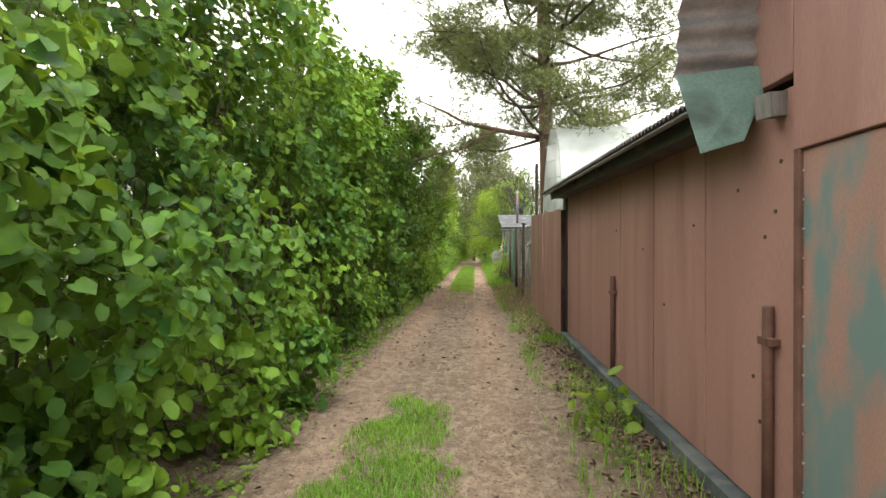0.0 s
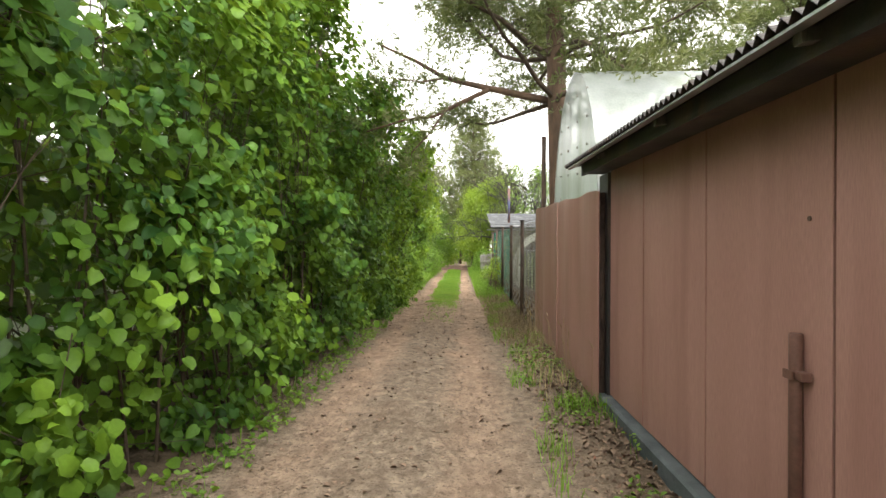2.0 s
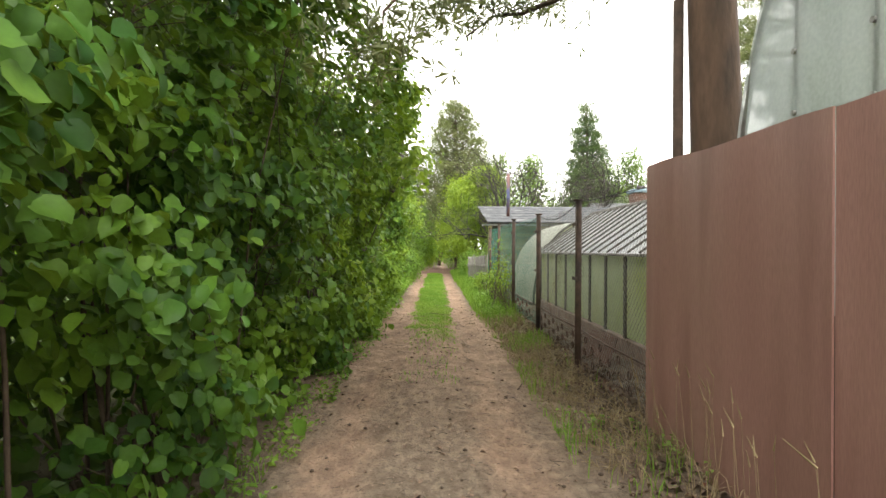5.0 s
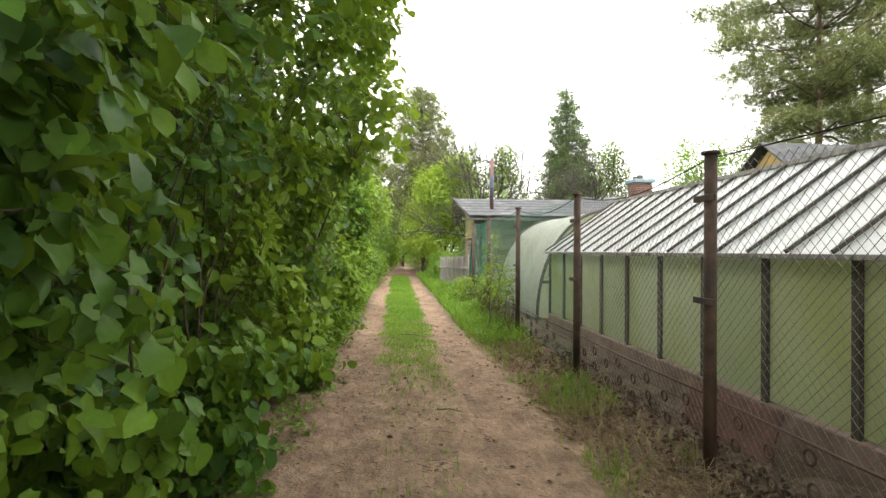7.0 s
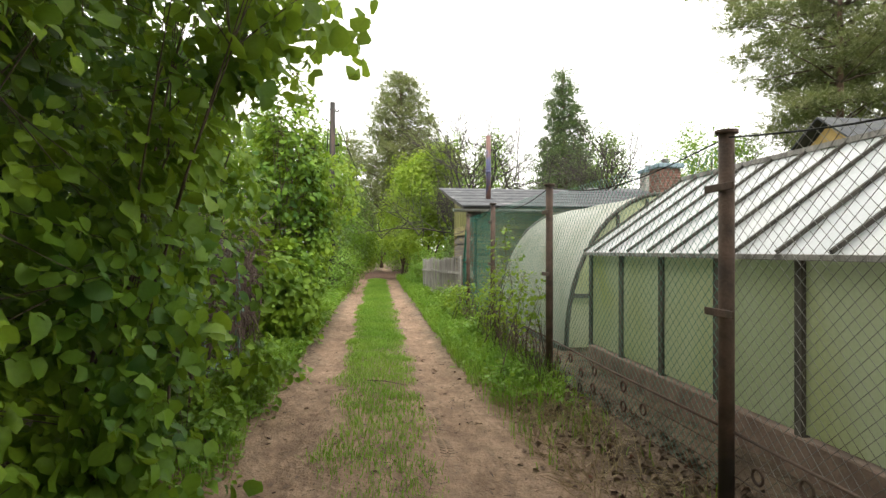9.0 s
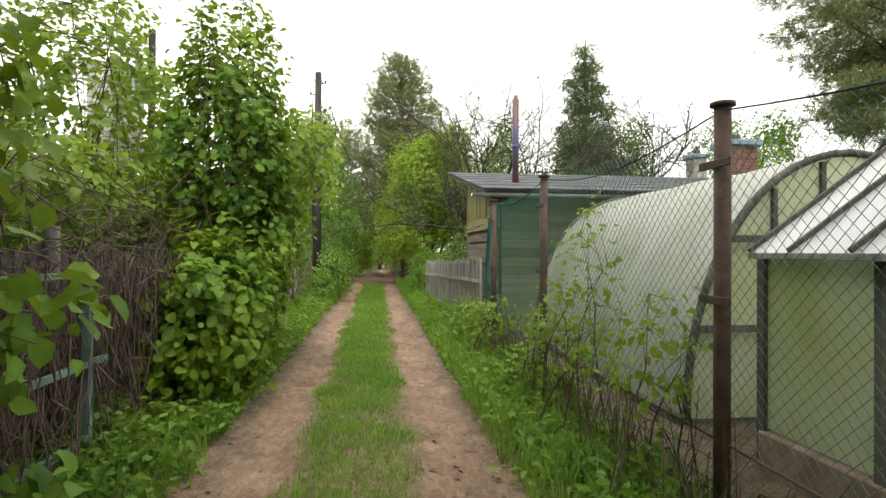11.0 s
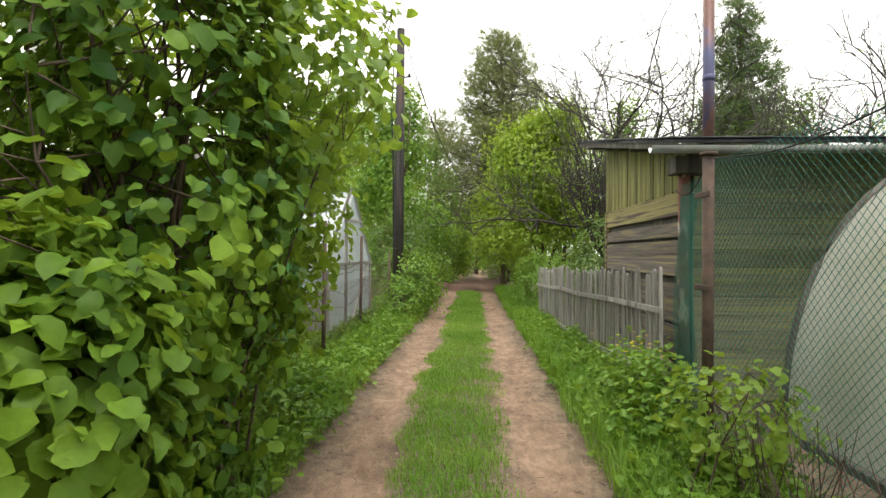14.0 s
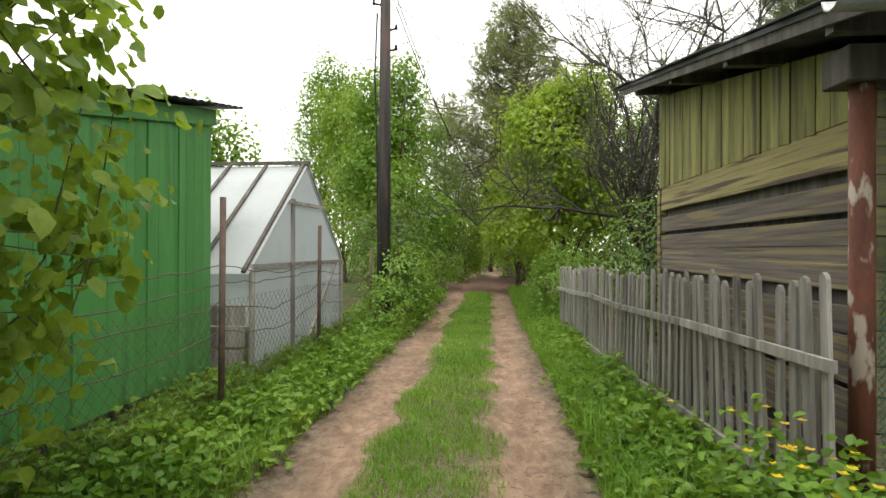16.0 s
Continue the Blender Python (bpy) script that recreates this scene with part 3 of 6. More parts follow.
def build_tall_greenhouse():
    g = thing("arched_greenhouse", (1.6, 11.5, 0), "tall arched greenhouse of clear milky polycarbonate behind the fence", "greenhouse")
    prof = arch(11.15, 1.5, 2.65, 1.35, 24, 0.9)
    x0, x1 = 1.56, 7.5
    bm = bmesh.new()
    a = [bm.verts.new((x0, y, z)) for y, z in prof]
    b = [bm.verts.new((x1, y, z)) for y, z in prof]
    for k in range(len(prof) - 1):
        bm.faces.new((a[k], a[k + 1], b[k + 1], b[k])).smooth = True
    part("roof_sheet", bm, M_POLY, g)
    for k in range(6):
        bm = bmesh.new()
        ya, yb = 9.65 + 3.0 * k / 6, 9.65 + 3.0 * (k + 1) / 6
        zs = [1.35 + 2.65 * max(0.0, 1 - ((y - 11.15) / 1.5) ** 2) ** 0.45 for y in (ya, (ya + yb) / 2, yb)]
        q = [(x0 + 0.01, ya, 1.3), (x0 + 0.01, yb, 1.3), (x0 + 0.01, yb, zs[2]), (x0 + 0.01, (ya + yb) / 2, zs[1]), (x0 + 0.01, ya, zs[0])]
        bm.faces.new([bm.verts.new(p) for p in q])
        part("gable_sheet", bm, M_POLY, g)
    for x in (x0 + 0.03, 2.9, 4.2, 5.5, 7.4):
        bm = bmesh.new()
        tube(bm, [(x, y * 0.99 + 0.1115, z - 0.03) for y, z in prof], 0.02, 6)
        part("rib", bm, M_WIRE, g)
    for dy in (-0.85, -0.3, 0.3, 0.85):
        bm = bmesh.new()
        beam(bm, (x0 + 0.035, 11.15 + dy, 1.2), (x0 + 0.035, 11.15 + dy, 1.35 + 2.55 * (1 - (dy / 1.5) ** 2) ** 0.5), 0.03, 0.03)
        part("mullion", bm, M_WIRE, g)
        for k in range(5):
            bm = bmesh.new()
            tube(bm, [(x0 - 0.004, 11.15 + dy, 2.3 + 0.34 * k + 0.1 * dy), (x0 + 0.02, 11.15 + dy, 2.3 + 0.34 * k + 0.1 * dy)], 0.016, 8)
            part("screw_cap", bm, M_WIRE, g)
    bm = bmesh.new()
    box(bm, x0 + 0.04, 9.68, -0.05, 7.4, 12.6, 1.3)
    part("lower_wall", bm, M_DARKWOOD, g)


build_tall_greenhouse()


def build_glasshouse():
    """The long greenhouse with a pitched white roof and green-tinged walls."""
    g = thing("pitched_greenhouse", (2.3, 18.6, 0), "long greenhouse with algae-tinged film walls and a pitched white roof", "greenhouse")
    X, RX, Y0, Y1, EZ, RZ = 2.25, 3.5, 13.97, 22.70, 1.59, 2.52
    n = 10
    step = (Y1 - Y0) / n
    for k in range(n):
        a, b = Y0 + k * step, Y0 + (k + 1) * step
        bm = bmesh.new()
        if k == 0:
            box(bm, X - 0.045, a + 0.03, 0.3, X - 0.033, 15.05, EZ - 0.05, 0.003)
        else:
            box(bm, X, a + 0.03, 0.42, X + 0.006, b - 0.03, EZ - 0.02)
        if k == 0:
            part("end_board", bm, M_DARKWOOD, g, "dark boarded end bay")
        else:
            part("wall_pane", bm, M_PANE, g)
    for k in range(n + 1):
        y = Y0 + k * step
        bm = bmesh.new()
        box(bm, X - 0.03, y - 0.035, 0.12, X + 0.03, y + 0.035, EZ, 0.004)
        part("upright", bm, M_DARKWOOD, g)
    m = n * 2
    for k in range(m):
        a, b = Y0 + k * step / 2, Y0 + (k + 1) * step / 2
        bm = bmesh.new()
        c = [(X - 0.10, a, EZ - 0.02), (X - 0.10, b, EZ - 0.02), (RX, b, RZ), (RX, a, RZ)]
        vs = [bm.verts.new(p) for p in c] + [bm.verts.new((p[0], p[1], p[2] + 0.008)) for p in c]
        bm.faces.new(vs[:4])
        bm.faces.new(vs[4:][::-1])
        for j in range(4):
            bm.faces.new((vs[j], vs[4 + j], vs[4 + (j + 1) % 4], vs[(j + 1) % 4]))
        part("roof_pane", bm, M_ROOFFILM, g)
    for k in range(m + 1):
        y = min(Y1, Y0 + k * step / 2 + 0.09)
        bm = bmesh.new()
        beam(bm, (X - 0.11, y, EZ + 0.008), (RX, y, RZ + 0.028), 0.021, 0.028)
        part("glazing_bar", bm, M_DARKWOOD, g)
    bm = bmesh.new()
    box(bm, X - 0.12, Y0, EZ - 0.045, X - 0.085, Y1, EZ - 0.005, 0.003)
    part("eave_rail", bm, M_GREYWOOD, g)
    bm = bmesh.new()
    beam(bm, (RX, Y0, RZ + 0.03), (RX, Y1, RZ + 0.03), 0.06, 0.05)
    part("ridge_board", bm, M_GREYWOOD, g)
    bm = bmesh.new()
    q = [(RX + 1.25, Y0, EZ), (RX + 1.25, Y1, EZ), (RX, Y1, RZ), (RX, Y0, RZ)]
    bm.faces.new([bm.verts.new(p) for p in q])
    q = [(RX + 1.25, Y0, 0.1), (RX + 1.25, Y1, 0.1), (RX + 1.25, Y1, EZ), (RX + 1.25, Y0, EZ)]
    bm.faces.new([bm.verts.new(p) for p in q])
    for y in (Y0, Y1):
        bm.faces.new([bm.verts.new(p) for p in ((X, y, 0.3), (RX + 1.25, y, 0.3), (RX + 1.25, y, EZ), (RX, y, RZ), (X, y, EZ))])
    part("back_pane", bm, M_ROOFFILM, g)
    bm = bmesh.new()
    box(bm, X - 0.05, Y0, -0.05, X + 0.1, Y1, 0.40, 0.01)
    part("plinth", bm, M_SOILWALL, g, "muddy brown plank plinth")


build_glasshouse()


def build_low_arch():
    g = thing("arched_greenhouse", (2.3, 25.5, 0), "rounded tunnel greenhouse of weathered milky polycarbonate behind chain link", "greenhouse")
    prof = arch(3.72, 1.5, 2.25, 0.2, 26, 0.95)
    Y0, Y1 = 23.58, 27.85
    bm = bmesh.new()
    rows = []
    for j in range(10):
        y = Y0 + (Y1 - Y0) * j / 9
        rows.append([bm.verts.new((x, y, z + 0.012 * math.sin(j * 2.1 + k * 0.5))) for k, (x, z) in enumerate(prof)])
    for r, s in zip(rows, rows[1:]):
        for k in range(len(prof) - 1):
            bm.faces.new((r[k], s[k], s[k + 1], r[k + 1])).smooth = True
    part("roof_sheet", bm, M_POLYGREY, g)
    for y in (Y0, Y1):
        bm = bmesh.new()
        bm.faces.new([bm.verts.new((x, y, z)) for x, z in prof])
        part("gable_sheet", bm, M_PANE, g)
        bm = bmesh.new()
        tube(bm, [(x, y - 0.01, z) for x, z in prof], 0.035, 6)
        part("gable_arch", bm, M_DARKWOOD, g)
    for y in (24.5, 25.6, 26.7):
        bm = bmesh.new()
        tube(bm, [(3.72 + (x - 3.72) * 0.985, y, z - 0.02) for x, z in prof], 0.016, 6)
        part("rib", bm, M_WIRE, g)
    for x in (3.0, 3.45, 4.0, 4.45):
        bm = bmesh.new()
        beam(bm, (x, Y0 - 0.02, 0.2), (x, Y0 - 0.02, 0.2 + 2.2 * (1 - ((x - 3.72) / 1.5) ** 2) ** 0.5), 0.04, 0.04)
        part("mullion", bm, M_DARKWOOD, g)
    for z in (0.95, 1.7):
        bm = bmesh.new()
        w = 1.5 * (1 - ((z - 0.2) / 2.25) ** 2) ** 0.5
        beam(bm, (3.72 - w, Y0 - 0.03, z), (3.72 + w, Y0 - 0.03, z), 0.04, 0.06)
        part("cross_rail", bm, M_DARKWOOD, g)
    bm = bmesh.new()
    box(bm, 2.16, Y0, -0.05, 2.3, Y1, 0.22, 0.01)
    part("sill_board", bm, M_DARKWOOD, g)


build_low_arch()


# ---- chain-link fence ----
def diamond(y0, y1, z0, z1, x, mesh, r, wav=0.0):
    """Wires of a chain-link net in the plane x."""
    p, q = [], []
    H = z1 - z0
    for sgn in (1, -1):
        k = y0 - H
        while k < y1 + H:
            ya, yb = (k, k + H) if sgn > 0 else (k + H, k)
            za, zb = z0, z1
            lo, hi = (0.0, 1.0)
            d = yb - ya
            t0, t1 = sorted(((y0 - ya) / d, (y1 - ya) / d))
            lo, hi = max(lo, t0), min(hi, t1)
            if hi - lo > 0.01:
                m = max(1, int((hi - lo) * 6))
                for j in range(m):
                    a, b = lo + (hi - lo) * j / m, lo + (hi - lo) * (j + 1) / m
                    fa, fb = (x + wav * math.sin((ya + d * w) * 2.3 + H * w * 3) for w in (a, b))
                    p.append((fa + 0.002 * sgn, ya + d * a, za + H * a))
                    q.append((fb + 0.002 * sgn, ya + d * b, za + H * b))
            k += mesh
    return sticks(p, q, r)


POSTS = [(1.43, 16.02, 2.28), (1.44, 18.8, 2.28), (1.44, 21.95, 2.36), (1.44, 24.97, 2.40), (1.44, 27.45, 2.37)]


def build_fence():
    f = thing("chain_link_fence", (1.44, 20.0, 0.1), "chain-link fence on rusty steel pipe posts with a top wire", "fence")
    for i, (x, y, top) in enumerate(POSTS):
        gz = float(ground_z(x, y))
        bm = bmesh.new()
        tube(bm, [(x, y, gz - 0.1), (x, y, top - 0.02)], 0.042, 12)
        post = part("post", bm, M_RUST, f)
        bm = bmesh.new()
        tube(bm, [(x, y, top - 0.02), (x, y, top)], 0.062, 12)
        part("cap", bm, M_RUST, post)
        for z in (top - 0.32, top - 1.02):
            bm = bmesh.new()
            box(bm, x - 0.052, y - 0.13, z - 0.022, x - 0.040, y + 0.13, z + 0.022, 0.004)
            part("lug", bm, M_RUST, post)
    ends = [(1.46, 13.75, 2.22)] + POSTS + [(1.47, 28.12, 2.2)]
    for i, (a, b) in enumerate(zip(ends, ends[1:])):
        green = i >= 4
        z0, z1 = 0.22, (a[2] + b[2]) / 2 - 0.08
        me = mesh_np("net", *diamond(a[1], b[1], z0, z1, 1.475, 0.072 if not green else 0.055, 0.0019 if not green else 0.0017, 0.01))
        part("net", me, M_GREENWIRE if green else M_FADEDNET if i >= 2 else M_WIRE, f, "green coated mesh" if green else "faded green mesh" if i >= 2 else "", "stuff")
        bm = bmesh.new()
        n = 10
        sag = 0.14 if i else 0.0
        pts = [(a[0], a[1] + (b[1] - a[1]) * k / n, a[2] + (b[2] - a[2]) * k / n - 0.04 - sag * math.sin(math.pi * k / n)) for k in range(n + 1)]
        tube(bm, pts, 0.005, 5)
        part("top_wire", bm, M_CABLE, f)
        if not green:
            for z in (0.60, 0.48, 0.36, 0.24):
                bm = bmesh.new()
                tube(bm, [(1.462, a[1], z), (1.462, (a[1] + b[1]) / 2, z - 0.012), (1.462, b[1], z)], 0.009 if z == 0.60 else 0.003, 5)
                part("strain_wire", bm, M_RUST, f)
    me = mesh_np("net", *diamond(27.72, 28.14, 0.15, 2.1, 1.46, 0.032, 0.0019, 0.03))
    part("net", me, M_GREENWIRE, f, "folded bunch of green mesh", "stuff")
    for k in range(26):
        y = 14.2 + k * 0.31
        for z in ((0.51, 0.35) if k % 2 else (0.43, 0.27)):
            if y > 18.6 and random.random() < 0.6:
                continue
            bm = bmesh.new()
            ring(bm, (1.455, y + random.uniform(-0.03, 0.03), z + random.uniform(-0.015, 0.015)), 0.04, 0.008)
            part("ring", bm, M_RUST, f)


build_fence()


def build_leaning_sheet():
    t = thing("steel_sheet", (1.8, 16.4, 0.1), "rusty brown steel sheet leaning behind the chain-link fence", "sheet")
    bm = bmesh.new()
    box(bm, -0.006, -0.5, 0.0, 0.006, 0.5, 0.42, 0.002, pose(1.75, 16.45, 0.1, 0, 20, 4))
    part("sheet_panel", bm, M_STEELBROWN, t)


build_leaning_sheet()


# ---- wooden hut ----
def build_hut():
    h = thing("wooden_hut", (1.9, 30.5, 0), "weathered wooden hut with mossy boards and a sloping felt roof", "shed")
    X, Y0, Y1 = 1.86, 28.85, 32.2
    top = lambda y: 2.64 + (y - Y0) * 0.2
    bm = bmesh.new()
    vs = [bm.verts.new(p) for p in ((X + 0.03, Y0 + 0.03, 0.1), (X + 0.03, Y1, 0.1), (X + 0.03, Y1, top(Y1) - 0.02), (X + 0.03, Y0 + 0.03, top(Y0) - 0.02))]
    ws = [bm.verts.new((8.5, v.co.y, v.co.z)) for v in vs]
    bm.faces.new(vs)
    bm.faces.new(ws[::-1])
    for k in range(4):
        bm.faces.new((vs[k], ws[k], ws[(k + 1) % 4], vs[(k + 1) % 4]))
    part("inner_wall", bm, M_DARKWOOD, h)
    y = Y0
    while y < Y1 - 0.02:
        w = random.uniform(0.11, 0.15)
        e = min(y + w, Y1)
        d = random.uniform(0, 0.012)
        bm = bmesh.new()
        vs = [bm.verts.new((xx, yy, zz)) for xx in (X - 0.03 - d, X - 0.005) for yy, zz in ((y + 0.003, 2.27 + random.uniform(-0.015, 0.01)), (e - 0.003, 2.27), (e - 0.003, top(e)), (y + 0.003, top(y)))]
        for q in ((3, 2, 1, 0), (4, 5, 6, 7), (0, 1, 5, 4), (1, 2, 6, 5), (2, 3, 7, 6), (3, 0, 4, 7)):
            bm.faces.new([vs[i] for i in q])
        part("upright_board", bm, M_MOSSV, h)
        y = e
    z, k = 2.255, 0
    while z > 0.25:
        hh = random.uniform(0.14, 0.19)
        bm = bmesh.new()
        t = 0.005 * (k % 2) + random.uniform(0, 0.006)
        box(bm, X - 0.025 - t, Y0 + 0.02, z - hh + 0.006, X, Y1 - 0.01, z, 0.004, pose(0, 0, 0, random.uniform(-0.1, 0.1)))
        part("cladding_board", bm, M_MOSSH if k < 2 else M_GREYH, h)
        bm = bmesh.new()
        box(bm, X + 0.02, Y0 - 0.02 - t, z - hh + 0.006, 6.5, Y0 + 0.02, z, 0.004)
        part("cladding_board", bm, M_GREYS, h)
        z -= hh
        k += 1
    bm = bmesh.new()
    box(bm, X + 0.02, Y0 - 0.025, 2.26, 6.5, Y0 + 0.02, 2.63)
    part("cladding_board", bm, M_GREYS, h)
    bm = bmesh.new()
    box(bm, X - 0.05, Y1 - 0.06, 0.1, X + 0.03, Y1 + 0.03, 2.26, 0.005)
    part("corner_board", bm, M_MOSSH, h)
    bm = bmesh.new()
    tube(bm, [(1.74, 28.72, 0.0), (1.74, 28.72, 2.44)], 0.055, 12)
    part("corner_post", bm, M_RUSTWHITE, h, "rusty steel post with flaking pale paint")
    bm = bmesh.new()
    box(bm, 1.62, 28.62, 2.39, 1.95, 28.84, 2.56, 0.006)
    part("beam_end", bm, M_DARKWOOD, h)
    ry = lambda y: top(y) + 0.09
    bm = bmesh.new()
    for x0, x1, dz in ((1.42, 8.8, 0.0),):
        q = [(x0, 28.1, ry(28.1)), (x1, 28.1, ry(28.1)), (x1, 32.5, ry(32.5)), (x0, 32.5, ry(32.5))]
        vs = [bm.verts.new(p) for p in q] + [bm.verts.new((p[0], p[1], p[2] + 0.03)) for p in q]
        for f in ((3, 2, 1, 0), (4, 5, 6, 7), (0, 1, 5, 4), (1, 2, 6, 5), (2, 3, 7, 6), (3, 0, 4, 7)):
            bm.faces.new([vs[i] for i in f])
    part("roof", bm, M_FELT, h, "dark patched felt roof")
    for k in range(6):
        y0, y1 = 28.06 + k * 0.74, 28.06 + (k + 1) * 0.74 + 0.1
        xe = 1.39 + 0.02 * math.sin(k * 2.0)
        q = [(xe, y0, ry(y0) + 0.044), (8.8, y0, ry(y0) + 0.044), (8.8, y1, ry(y1) + 0.034), (xe, y1, ry(y1) + 0.034)]
        bm = bmesh.new()
        vs = [bm.verts.new(p) for p in q] + [bm.verts.new((p[0], p[1], p[2] + 0.01)) for p in q]
        for f in ((3, 2, 1, 0), (4, 5, 6, 7), (0, 1, 5, 4), (1, 2, 6, 5), (2, 3, 7, 6), (3, 0, 4, 7)):
            bm.faces.new([vs[i] for i in f])
        part("roof_sheet", bm, M_FELT, h)
    bm = bmesh.new()
    beam(bm, (1.45, 28.12, ry(28.12) - 0.03), (1.45, 32.46, ry(32.46) - 0.03), 0.025, 0.065)
    part("bargeboard", bm, M_DARKWOOD, h)
    for y in (28.5, 29.6, 30.7, 31.8):
        bm = bmesh.new()
        beam(bm, (1.46, y, top(y) + 0.03), (2.2, y, top(y) + 0.03), 0.06, 0.08)
        part("rafter_end", bm, M_DARKWOOD, h)
    bm = bmesh.new()
    n = 9
    for s in (0.06, 0.055):
        prev = None
        for k in range(n):
            a = math.pi + math.pi * k / (n - 1)
            cur = (bm.verts.new((1.2, 28.05 + s * math.cos(a), 2.535 + s * math.sin(a))), bm.verts.new((7.5, 28.05 + s * math.cos(a), 2.535 + s * math.sin(a))))
            if prev:
                bm.faces.new((prev[0], cur[0], cur[1], prev[1]) if s == 0.06 else (prev[1], cur[1], cur[0], prev[0])).smooth = True
            prev = cur
    part("gutter", bm, M_TIN, h, "grey tin gutter along the low eave")
    bm = bmesh.new()
    pts = [(2.3, 29.5, ry(29.5) - 0.05), (2.3, 29.5, 3.6), (2.3, 29.5, 4.5)]
    tube(bm, pts, 0.062, 14)
    tube(bm, [(2.3, 29.5, 3.55), (2.3, 29.5, 3.62)], 0.068, 14)
    flue = part("stove_pipe", bm, M_STACK, h, "heat-stained brown and blue stove pipe")
    bm = bmesh.new()
    tube(bm, [(2.3, 29.5, 4.5), (2.3, 29.5, 4.62)], 0.04, 10)
    part("pipe_end", bm, M_TIN, flue)


build_hut()


def build_pickets():
    f = thing("picket_fence", (1.4, 31.0, 0.1), "grey weathered picket fence leaning along the lane", "fence")
    line = [(1.43, 28.42, 1.46), (1.40, 30.2, 1.42), (1.33, 31.9, 1.36), (1.25, 33.1, 1.38), (1.28, 34.5, 1.30), (1.20, 36.0, 1.27)]
    ends = []
    for a, b in zip(line, line[1:]):
        n = max(1, int((b[1] - a[1]) / 0.128))
        lean = random.uniform(-0.05, 0.05)
        for k in range(n):
            t = k / n
            x, y, z = (a[i] + (b[i] - a[i]) * t for i in range(3))
            z += random.uniform(-0.05, 0.03)
            w = random.uniform(0.026, 0.037)
            dl, dt = lean + random.uniform(-0.03, 0.03), random.uniform(-0.02, 0.02)
            gz = float(ground_z(x, y)) + 0.03
            bm = bmesh.new()
            sh = z - 0.032
            pr = [(-w, gz), (w, gz), (w, sh), (w * 0.6, z - 0.01), (0.0, z), (-w * 0.6, z - 0.01), (-w, sh)]
            m = len(pr)
            vs = [bm.verts.new((x + xx + (zz - gz) * dt, y + yy + (zz - gz) * dl, zz)) for xx in (-0.011, 0.011) for yy, zz in pr]
            bm.faces.new(vs[:m])
            bm.faces.new(vs[m:][::-1])
            for j in range(m):
                bm.faces.new((vs[j], vs[m + j], vs[m + (j + 1) % m], vs[(j + 1) % m]))
            part("picket", bm, M_GREYWOOD, f)
        for zr in (0.42, 1.08):
            bm = bmesh.new()
            beam(bm, (a[0] - 0.03, a[1] - 0.06, a[2] - 1.46 + zr), (b[0] - 0.03, b[1] + 0.02, b[2] - 1.46 + zr), 0.03, 0.055)
            part("rail", bm, M_GREYWOOD, f)
    for x, y in ((1.46, 28.75), (1.42, 30.2), (1.36, 31.95), (1.3, 33.1), (1.28, 36.0)):
        bm = bmesh.new()
        tube(bm, [(x + 0.07, y, 0.0), (x + 0.07, y, 1.25)], 0.036, 8)
        part("post", bm, M_DARKWOOD, f)


build_pickets()


